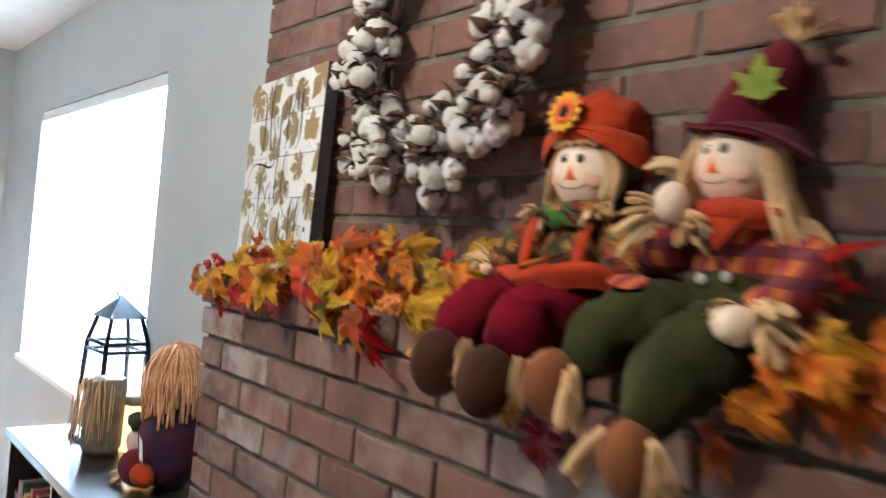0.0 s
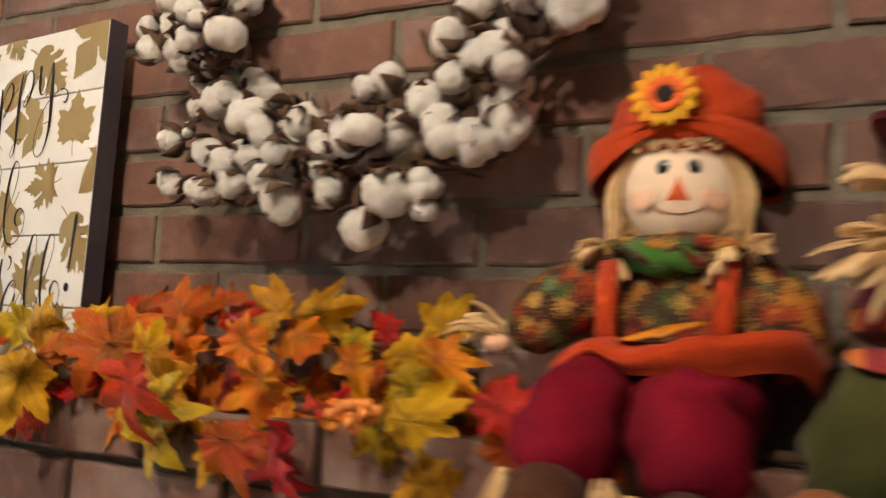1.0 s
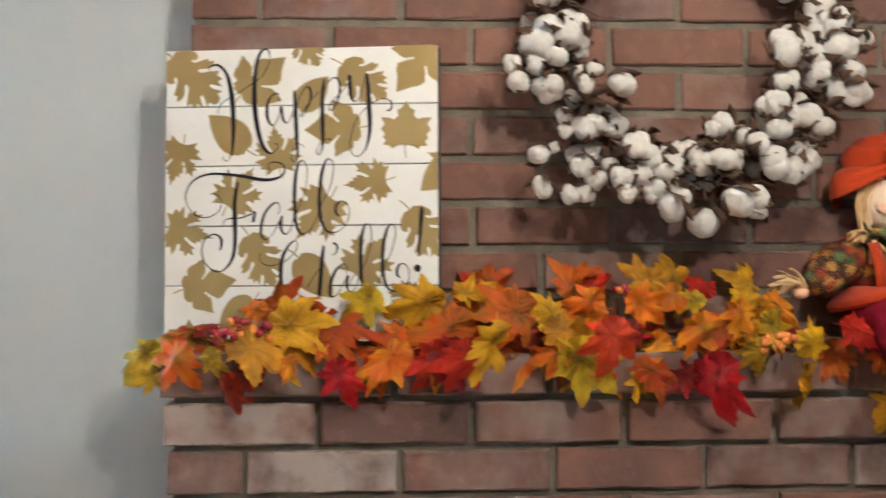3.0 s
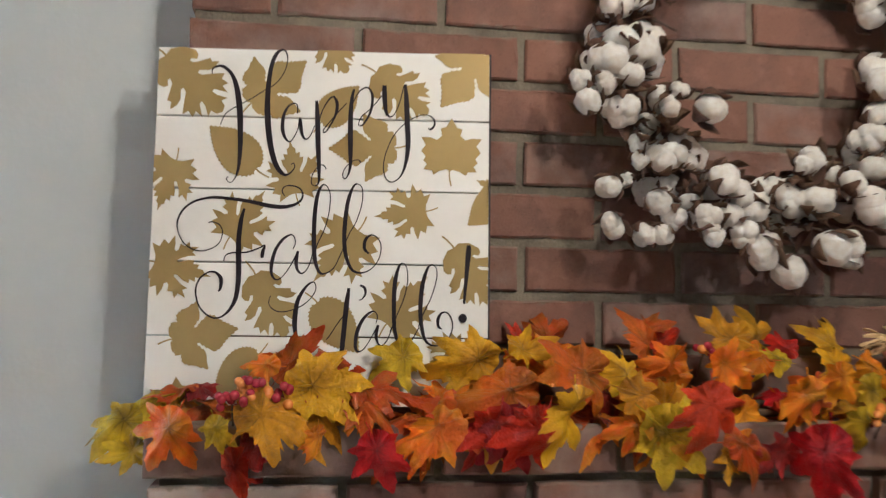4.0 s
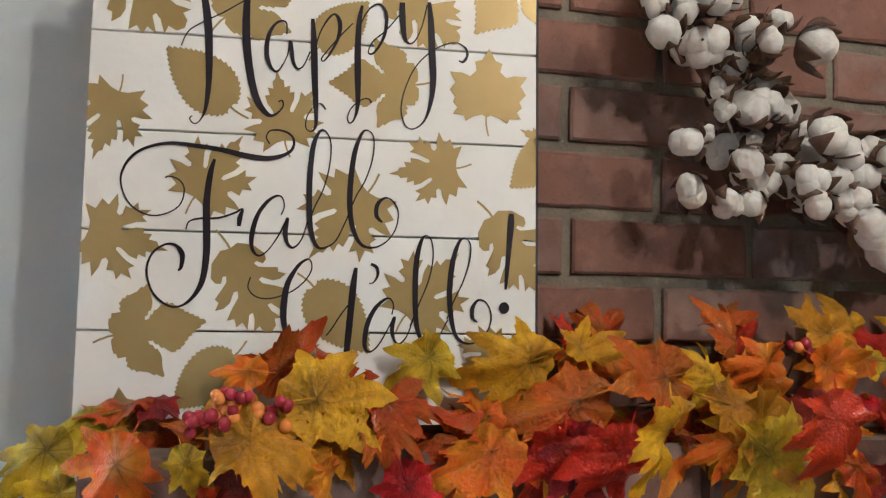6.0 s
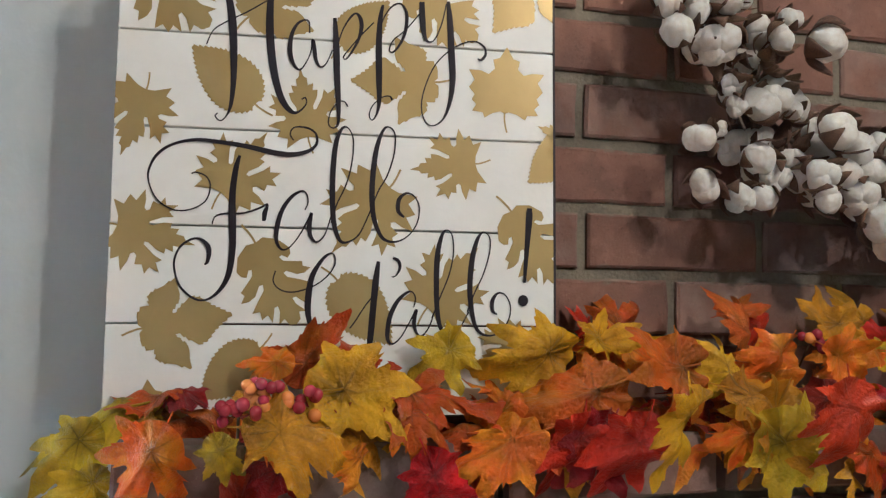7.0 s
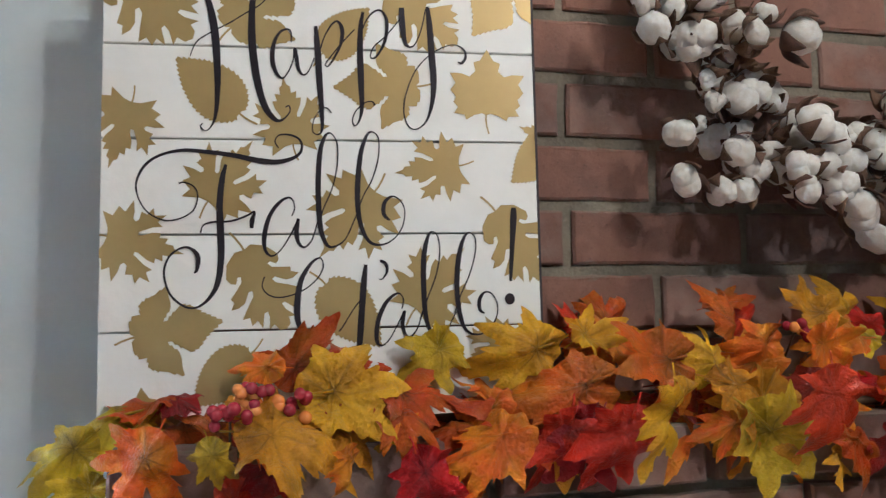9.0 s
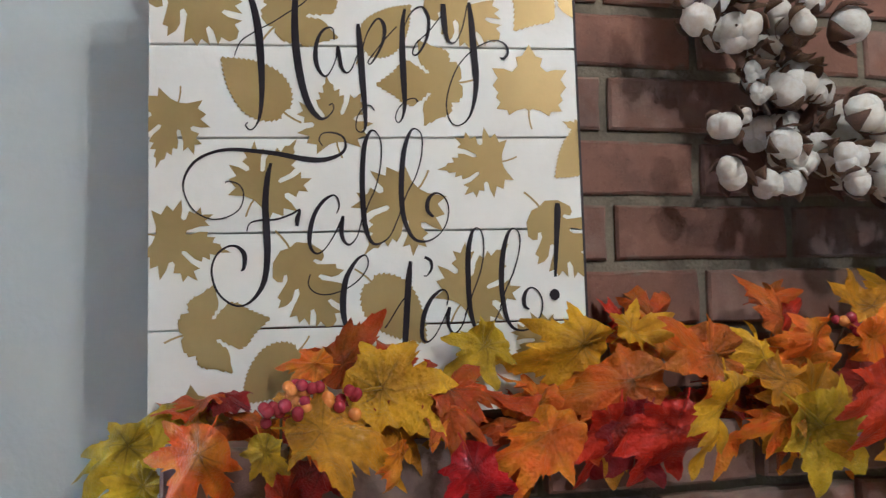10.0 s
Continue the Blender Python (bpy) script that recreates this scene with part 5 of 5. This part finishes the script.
    for k, (y, z, d) in enumerate(((0.038, 0.168, (0.5, 0.3, -0.6)), (-0.046, 0.158, (0.4, -0.2, -0.8)), (0.058, 0.168, (0.3, 1, 0.35)), (-0.06, 0.17, (0.3, -1, -0.2)))):
        tuft(s, (0.036, y, z), d, 10, 0.023, 0.6, 20 + k, 0.0055)
    # head, hair and bonnet
    face(s, (0.0, 0, 0.219), (0.043, 0.050, 0.050), 6)
    for sy in (-1, 1):
        for k in range(15):
            a = k / 14
            y = sy * (0.041 + 0.008 * math.sin(a * 5) + 0.002 * math.sin(k * 2.7))
            x = 0.012 - 0.026 * a
            s.ribbon([tuple(p) for p in smooth_path([(x + 0.010, y * 0.8, 0.252), (x + 0.010, y * 1.16, 0.222), (x + 0.012, y * 1.16, 0.196), (x + 0.018, y * 1.14 - 0.005 * sy * (k % 3), 0.182 - 0.010 * (k % 4))], 3)], [0.006, 0.007, 0.008, 0.008, 0.008, 0.007, 0.008, 0.007, 0.006, 0.005], STRAW, side=(1, 0.8 * sy * (k % 3 - 1), 0.3), thick=0.0006)
    for k in range(16):
        y = -0.038 + 0.005 * k
        s.ribbon([(0.026, y, 0.268), (0.037 - y * y * 9, y * 1.02, 0.262), (0.041 - y * y * 9, y * 1.05 + 0.003 * math.sin(k * 2.2), 0.254 - 0.003 * (k % 3))], 0.007, STRAW, side=(0, 1, 0.2 * math.sin(k)), thick=0.0009)
    s.ball((-0.010, 0.004, 0.277), (0.050, 0.066, 0.051), FELT_ORANGE, n=40, rows=26, lump=0.16, freq=34)
    rings = []
    for i in range(8):
        t = i / 7
        ring = []
        for k in range(48):
            a = 2 * math.pi * k / 48
            r = 0.054 + 0.034 * math.sin(t * 1.9)
            side = abs(math.sin(a)) ** 1.6
            z = 0.272 + 0.006 * math.sin(t * 3.1) - (0.042 * side + 0.04 * (math.cos(a) < 0) * abs(math.cos(a))) * t ** 1.3 + 0.002 * math.sin(3 * a)
            ring.append((-0.008 + (r * 0.62 if math.cos(a) > 0 else r * 0.5) * math.cos(a) - 0.004 * t * side, r * math.sin(a) * (1 - 0.05 * t * t), z))
        rings.append(ring)
    sheet(s, rings, FELT_ORANGE, 0.007)
    daisy(s, (0.048, -0.006, 0.291), 0.029, (1, 0, 0.2))
    return s


def doll_in_pointed_hat():
    s = Shape()
    legs = (((0.0, -0.034, 0.04), (0.055, -0.066, 0.046), (0.105, -0.092, 0.026), (0.138, -0.104, -0.012)), ((0.0, 0.026, 0.04), (0.06, 0.030, 0.036), (0.125, 0.012, -0.004), (0.150, -0.002, -0.056)))
    feet = ((0.158, -0.117, -0.032), (0.165, 0.000, -0.082))
    for j, (path, foot) in enumerate(zip(legs, feet)):
        pts = smooth_path(path, 6)
        rad = [0.046 + 0.012 * math.sin(math.pi * min(1, i / 15)) - (0.018 * max(0, i - 14) / 4) for i in range(len(pts))]
        s.tube([tuple(p) for p in pts], [r * (1 + 0.04 * math.sin(i * 2.1)) * (0.74 + 0.08 * j) for i, r in enumerate(rad)], CLOTH_GREEN, 34, fold=0.22)
        shoe(s, foot, (0.034, 0.032, 0.04), SHOE_TAN, j)
        tuft(s, (foot[0] + 0.004, foot[1] - 0.034, foot[2] + 0.018), (0.2, -0.7, -0.9), 14, 0.048, 0.35, 61 + j, 0.007)
        tuft(s, (foot[0] + 0.012, foot[1] + 0.036, foot[2] + 0.022), (0.3, 0.5, -1), 14, 0.052, 0.35, 71 + j, 0.007)
    # patch on the knee
    s.ball((0.088, -0.082, 0.086), (0.024, 0.024, 0.0035), PLAID, m=pose(0, 0, 0, 0, 20, 20), n=14, rows=8)
    # body, overalls, arms
    s.ball((-0.002, 0, 0.10), (0.042, 0.056, 0.072), PLAID, n=26, rows=16, lump=0.06, freq=28)
    s.ball((0.010, 0, 0.068), (0.046, 0.060, 0.05), CLOTH_GREEN, n=24, rows=14, lump=0.06, freq=28)
    s.tube([tuple(p) for p in smooth_path([(0.0, -0.052, 0.142), (0.018, -0.078, 0.118), (0.042, -0.074, 0.126), (0.055, -0.062, 0.152)], 5)], [0.018 + 0.005 * math.sin(i / 15 * 3.1) for i in range(16)], PLAID, 20, fold=0.15)
    s.tube([tuple(p) for p in smooth_path([(0.0, 0.052, 0.142), (0.025, 0.090, 0.118), (0.068, 0.094, 0.088), (0.098, 0.078, 0.066)], 5)], [0.020 + 0.007 * math.sin(i / 15 * 3.1) for i in range(16)], PLAID, 20, fold=0.15)
    s.ball((0.062, -0.055, 0.176), (0.017, 0.020, 0.023), FACE, lump=0.04, freq=40)
    s.ball((0.115, 0.068, 0.055), (0.024, 0.022, 0.020), FACE, lump=0.04, freq=40)
    tuft(s, (0.055, -0.062, 0.163), (0.3, -1, 0.1), 22, 0.062, 0.7, 91, 0.007)
    tuft(s, (0.055, -0.045, 0.160), (0.6, 0.9, -0.2), 16, 0.045, 0.6, 92, 0.007)
    tuft(s, (0.100, 0.080, 0.066), (0.5, 1, 0.1), 22, 0.054, 0.55, 93, 0.007)
    tuft(s, (0.102, 0.060, 0.068), (0.5, -0.8, -0.1), 12, 0.034, 0.55, 94, 0.007)
    # scarf
    s.ball((0.020, 0, 0.168), (0.040, 0.056, 0.018), FELT_ORANGE, lump=0.2, freq=40)
    s.add([(0.052, -0.03, 0.172), (0.050, 0.035, 0.17), (0.062, 0.004, 0.126), (0.066, 0.0, 0.155)], [(0, 1, 3), (1, 2, 3), (2, 0, 3)], FELT_ORANGE)
    for y, z in ((-0.014, 0.096), (0.016, 0.10)):
        s.ball((0.056, y, z), (0.003, 0.0065, 0.0065), BUTTON, n=12, rows=8)
    # head, hair, hat
    face(s, (0.004, -0.012, 0.222), (0.044, 0.048, 0.048), -8)
    for sy in (-1, 1):
        for k in range(12):
            a = k / 11
            y = sy * (0.042 + 0.008 * math.sin(k * 1.7)) - 0.010
            x = 0.022 - 0.03 * a
            flare = sy * (0.008 * (k % 4) + (0.02 if sy > 0 else 0.004))
            s.ribbon([tuple(p) for p in smooth_path([(x, y * 0.85, 0.256), (x + 0.008, y * 1.15, 0.222), (x + 0.012, y * 1.16 + flare * 0.6, 0.178), (x + 0.018, y * 1.16 + flare * 1.4, 0.138 - 0.012 * (k % 3))], 3)], [0.010, 0.012, 0.014, 0.015, 0.014, 0.012, 0.014, 0.013, 0.011, 0.009], STRAW, side=(1, 0.8 * (k % 3 - 1), 0.3), thick=0.0006)
    tuft(s, (0.012, 0.066, 0.16), (0.1, 0.8, -0.8), 12, 0.075, 0.3, 95, 0.008)
    tuft(s, (0.02, -0.062, 0.215), (0.3, -1, 0.35), 7, 0.05, 0.35, 96, 0.008)
    cone = smooth_path([(-0.006, -0.010, 0.252), (-0.006, -0.002, 0.280), (-0.006, 0.018, 0.318), (-0.004, 0.030, 0.342), (-0.004, 0.038, 0.352)], 4)
    rad = [0.052, 0.052, 0.051, 0.050, 0.048, 0.045, 0.042, 0.039, 0.036, 0.033, 0.030, 0.027, 0.023, 0.020, 0.017, 0.013, 0.008]
    s.tube([tuple(p) for p in cone], rad, FELT_MAROON, 26)
    rings = []
    for i in range(6):
        t = i / 5
        rings.append([(-0.006 + (0.046 + 0.016 * t) * math.cos(2 * math.pi * k / 48), -0.010 + (0.048 + 0.028 * t) * math.sin(2 * math.pi * k / 48),
                       0.266 - 0.022 * t * t * (0.6 + 0.9 * math.sin(2 * math.pi * k / 48)) + 0.008 * t * math.cos(2 * math.pi * k / 48) - 0.004 * math.sin(t * 3.1) + 0.004 * t * math.sin(6 * math.pi * k / 48)) for k in range(48)])
    sheet(s, rings, FELT_MAROON, 0.006)
    tuft(s, (-0.004, 0.040, 0.354), (0.1, 0.3, 0.9), 26, 0.045, 0.75, 97, 0.006, 0.15)
    lp = leaf_shapes[2][0]
    s.add(lp.v, lp.f, FELT_LIME, pose(0.042, 0.026, 0.296) @ Matrix(((0, 0, 1, 0), (1, 0, 0, 0), (0, 1, 0, 0), (0, 0, 0, 1))) @ pose(0, 0, 0, -22, 34, 10) @ Matrix.Diagonal((0.062, 0.062, 0.012, 1)))
    return s


d1 = thing("scarecrow_doll", "scarecrow doll in orange bonnet and wine trousers, seated on brick ledge", "doll", pose(0.815, 0.729, LEDGE, 0, 0, 180), "dolls on the ledge", data=doll_in_bonnet().mesh("scarecrow_doll"))
d2 = thing("scarecrow_doll", "scarecrow doll in pointed maroon hat and green overalls, seated on ledge", "doll", pose(0.815, 0.498, LEDGE, 0, 0, 180), "dolls on the ledge", data=doll_in_pointed_hat().mesh("scarecrow_doll"))

# ---- low bookcase under the window ----
BT, BX, BY0, BY1 = 0.81, 0.615, 1.86, 2.965
case = thing("bookcase", "low black wooden bookcase with glossy top beneath the window", "bookcase", pose(BX, (BY0 + BY1) / 2, 0))
hl, dp = (BY1 - BY0) / 2, WX - 0.005 - BX
bevelled(part("top_board", Shape().box((0, -hl, BT - 0.028), (dp, hl, BT), DARK_WOOD), case, smooth=False), 0.003)
for y in (-hl + 0.012, -0.009, hl - 0.03):
    bevelled(part("upright", Shape().box((0.012, y, 0), (dp - 0.012, y + 0.018, BT - 0.028), DARK_WOOD), case, smooth=False), 0.002)
for y0, y1 in ((-hl + 0.030, -0.009), (0.009, hl - 0.030)):
    for z in (0.05, 0.39):
        bevelled(part("shelf", Shape().box((0.014, y0, z), (dp - 0.014, y1, z + 0.018), DARK_WOOD), case, smooth=False), 0.002)
part("back_panel", Shape().box((dp - 0.012, -hl + 0.012, 0), (dp - 0.004, hl - 0.012, BT - 0.028), DARK_WOOD), case, smooth=False)
rng = random.Random(31)
y = BY1 - 0.04
for k in range(22):
    w, h = rng.uniform(0.018, 0.042), rng.uniform(0.2, 0.27)
    col = rng.choice([(70, 96, 130), (150, 60, 50), (210, 200, 180), (60, 60, 66), (180, 130, 60), (70, 100, 80)])
    book = thing("book", "hardback book with coloured cover standing on bookcase shelf", "book", pose(BX + 0.035, y - w / 2, 0.408), "books in the bookcase")
    cover = material("book_cover", srgb(*col), rough=0.5, scale=20)
    part("cover", Shape().box((0, -w / 2, 0), (0.004, w / 2, h), cover).box((0.004, -w / 2, 0), (0.17, -w / 2 + 0.0025, h), cover).box((0.004, w / 2 - 0.0025, 0), (0.17, w / 2, h), cover), book, smooth=False)
    part("pages", Shape().box((0.0045, -w / 2 + 0.003, 0.004), (0.165, w / 2 - 0.003, h - 0.004), TRIM), book, "cream paper pages", smooth=False)
    y -= w + 0.002
    if y < 2.56:
        break

# lantern
lan = thing("lantern", "tall tapered dark metal candle lantern standing on the bookcase", "lantern", pose(0.862, 2.70, BT, 0, 0, 8) @ Matrix.Diagonal((1, 1, 0.95, 1)))
hb, ht, zb = 0.082, 0.068, 0.335
bevelled(part("base", Shape().box((-hb - 0.012, -hb - 0.012, 0), (hb + 0.012, hb + 0.012, 0.022), IRON), lan, smooth=False), 0.004)
for sx in (-1, 1):
    for sy in (-1, 1):
        part("post", Shape().tube([(sx * hb, sy * hb, 0.02), (sx * ht, sy * ht, zb)], 0.008, IRON, 8), lan)
        part("rafter", Shape().tube([(sx * ht, sy * ht, zb), (sx * 0.048, sy * 0.048, 0.425)], 0.007, IRON, 8), lan)
for z, r in ((zb, ht), (zb - 0.028, ht + 0.002)):
    part("rail", Shape().tube([(r, r, z), (-r, r, z), (-r, -r, z), (r, -r, z), (r, r, z + 0.0001)], 0.007, IRON, 8), lan)
part("roof", Shape().add([(0.064, 0.064, 0.418), (-0.064, 0.064, 0.418), (-0.064, -0.064, 0.418), (0.064, -0.064, 0.418), (0, 0, 0.494)], [(0, 1, 4), (1, 2, 4), (2, 3, 4), (3, 0, 4), (3, 2, 1, 0)], IRON), lan, smooth=False)
part("ring", Shape().tube([(0.016 * math.cos(a), 0, 0.502 + 0.016 * math.sin(a)) for a in [k * 0.5236 for k in range(13)]], 0.003, IRON, 6, caps=False), lan)
part("candle", Shape().tube([(0, 0, 0.022), (0, 0, 0.19), (0, 0, 0.192)], [0.034, 0.034, 0.028], TRIM, 20), lan, "white pillar candle")
# burlap-wrapped pot in front of it
pot = thing("burlap_pot", "burlap-wrapped pot tied with loose raffia on bookcase top", "pot", pose(0.80, 2.578, BT))
part("wrap", Shape().tube([(0, 0, 0), (0, 0, 0.02), (0, 0, 0.15), (0, 0, 0.222), (0, 0, 0.227)], [0.05, 0.058, 0.06, 0.062, 0.052], BURLAP, 24), pot)
s = Shape()
for k in range(13):
    a = radians(100 + 13.5 * k)
    tuft(s, (0.064 * math.cos(a), 0.064 * math.sin(a), 0.215), (0.12 * math.cos(a), 0.12 * math.sin(a), -1), 4, 0.165, 0.07, 200 + k, 0.0026, 0.05)
part("raffia_tie", s, pot, "loose raffia strands")
# glowing jar
jar = thing("candle_jar", "glass jar glowing warm with candle light on bookcase", "jar", pose(0.895, 2.575, BT))
part("glass", Shape().tube([(0, 0, 0), (0, 0, 0.01), (0, 0, 0.115), (0, 0, 0.135), (0, 0, 0.14)], [0.04, 0.046, 0.046, 0.036, 0.03], plain("candle_glow", (1.0, 0.52, 0.16, 1), 0.3, emit=3.0), 22), jar)
part("lid", Shape().tube([(0, 0, 0.1405), (0, 0, 0.165), (0, 0, 0.167)], [0.038, 0.038, 0.034], BURLAP, 22), jar)
# raffia-haired doll
s = Shape()
s.ball((0, 0, 0.13), (0.085, 0.10, 0.14), material("plum_cloth", srgb(78, 26, 40), srgb(48, 28, 56), rough=0.9, scale=16, fine=200), lump=0.08, freq=16, n=28, rows=18)
s.ball((-0.075, 0.02, 0.055), (0.05, 0.06, 0.05), FELT_MAROON, lump=0.06, freq=18)
s.ball((-0.085, -0.04, 0.05), (0.03, 0.05, 0.032), FELT_ORANGE, lump=0.06, freq=18)
s.ball((-0.07, 0.06, 0.115), (0.03, 0.025, 0.035), FACE, lump=0.06, freq=18)
s.ball((-0.07, 0.05, 0.17), (0.03, 0.035, 0.024), CLOTH_GREEN, lump=0.3, freq=50)
s.ball((0, -0.01, 0.30), (0.065, 0.068, 0.075), FACE)
for k in range(230):
    a = 2 * math.pi * k * 0.381966
    r = 0.078 + 0.010 * math.sin(k * 1.3)
    e = 0.12 * ((k * 7) % 11) / 10
    s.ribbon([tuple(p) for p in smooth_path([(0.01 * math.cos(a), 0.01 * math.sin(a) - 0.01, 0.380 + 0.014 * math.sin(k * 2.9)), (r * 0.56 * math.cos(a + 0.3 * math.sin(k * 4.1)), r * 0.56 * math.sin(a + 0.3 * math.sin(k * 4.1)) - 0.01, 0.366 + 0.012 * math.sin(k * 5.3)), (r * 1.04 * math.cos(a), r * 1.04 * math.sin(a) - 0.01, 0.30), (r * (1.08 + 0.16 * math.sin(k * 3.7)) * math.cos(a), r * (1.08 + 0.16 * math.sin(k * 3.7)) * math.sin(a) - 0.01, 0.17 + e)], 3)],
             0.0065, STRAW_TAN, side=(-math.sin(a), math.cos(a), 0.2 * math.sin(k)), thick=0.001)
tuft(s, (-0.09, 0.05, 0.03), (-0.6, 0.6, -0.2), 14, 0.05, 0.4, 301, 0.007)
s.add([(-0.105, -0.05, 0.16), (-0.108, -0.085, 0.15), (-0.108, -0.10, 0.10), (-0.105, -0.065, 0.10)], [(0, 1, 2, 3)], TRIM)
d3 = thing("scarecrow_doll", "small scarecrow doll with thick raffia hair seated on black bookcase", "doll", pose(0.855, 2.165, BT), data=s.mesh("scarecrow_doll"))

# ---- brickwork ----


def brick_mesh(length, depth, seed, mat, height=0.0575):
    """A slightly uneven brick with chipped, rounded arrises; front towards -x, centre of the front face at the origin."""
    rj = random.Random(seed)
    l, h, c = length / 2, height / 2, 0.0028
    ring = [(-l, -h)] + [(-l + length * k / 6, -h) for k in range(1, 6)] + [(l, -h), (l, 0.0), (l, h)] + [(l - length * k / 6, h) for k in range(1, 6)] + [(-l, h), (-l, 0.0)]
    n, vs = len(ring), []
    wob = [(rj.uniform(-1, 1), rj.uniform(-1, 1)) for _ in ring]
    for x, inset, j in ((0, c, 0.0012), (c * 0.9, 0, 0.0011), (depth, 0, 0)):
        for (y, z), (wy, wz) in zip(ring, wob):
            sy, sz = (y > l - 0.001) - (y < 0.001 - l), (z > h - 0.001) - (z < 0.001 - h)
            chip = inset * (1 + 1.2 * max(0.0, wy) ** 4)
            vs.append((x + wy * j * 0.4, y - sy * chip + wy * j * abs(sy), z - sz * chip + wz * j))
    fs = [tuple(reversed(range(n)))]
    for i in (0, n):
        fs += [(i + k, i + (k + 1) % n, i + n + (k + 1) % n, i + n + k) for k in range(n)]
    return Shape().add(vs, fs, mat)


JOINT = 0.0105
brick_store = {}


def lay(parent, rest, face, z, start_half, left, keep, usual, stretch, half, pale=()):
    """One course from the left edge to the right; keep: as parts, else joined into rest; pale: which bricks are limed white."""
    y, first, count = left, True, 0
    while y > RIGHT + 0.02:
        step = half if first and start_half else stretch
        y1 = max(y - step, RIGHT)
        ln = y - y1 - JOINT
        mat = BRICK_PALE if count in pale else usual
        first, count = False, count + 1
        if ln > 0.03:
            key = (round(ln, 3), rng.randrange(6), mat.name)
            m = Matrix.Translation((face + rng.uniform(-0.0012, 0.0012), (y + y1 + JOINT) / 2 if y < left else y - ln / 2, z + rng.uniform(-0.0006, 0.0006)))
            if keep:
                if key not in brick_store:
                    brick_store[key] = brick_mesh(ln, 0.088, key[1] + 7, mat).mesh("brick", False)
                part("brick", brick_store[key], parent, m=m)
            else:
                b = brick_mesh(ln, 0.088, key[1] + 7, mat)
                rest.add(b.v, b.f, mat, m)
        y = y1


rng = random.Random(21)
# upper breast above the ledge
up = part("chimney_breast", Shape().box((UX + 0.0055, RIGHT + 0.004, LEDGE), (WX, UP_EDGE - 0.005, TOP), MORTAR), smooth=False)
tagged(up, "red-brown brick chimney breast with recessed grey mortar", "brick wall", kind="structure")
for k in range(-7, 8):
    z = 1.9025 + UP_COURSE * (k + 0.5)
    if z - 0.03 < LEDGE:
        continue
    if z + 0.03 > TOP:
        break
    lay(up, None, UX, z, k % 2 == 0, UP_EDGE + rng.uniform(-0.0025, 0.0015), True, BRICK, UP_STRETCH, UP_HALF)
# lower breast with a ledge that steps out
low = part("mantel_base", Shape().box((FX + 0.010, RIGHT + 0.004, 0), (WX, EDGE - 0.006, LEDGE - 0.008), MORTAR), smooth=False)
tagged(low, "red-brown brick fireplace front with stepped brick ledge", "fireplace", kind="structure")
low_rest = Shape()
for k in range(20):
    z = 1.3385 + COURSE * (0.5 - k)
    out = (0.008, 0.004)[k] if k < 2 else 0.0
    if z < 0.03:
        break
    lay(low, low_rest, FX - out, z, k % 2 == 0, EDGE + out + rng.uniform(-0.002, 0.002), k < 12, BRICK_LIMED_LIT, STRETCH, HALF, {1: (0,), 2: (1, 5), 4: (1, 4)}.get(k, ()))
# the ledge's back half, behind the front bricks
tagged(part("brickwork", low_rest, low, smooth=False), kind="stuff")
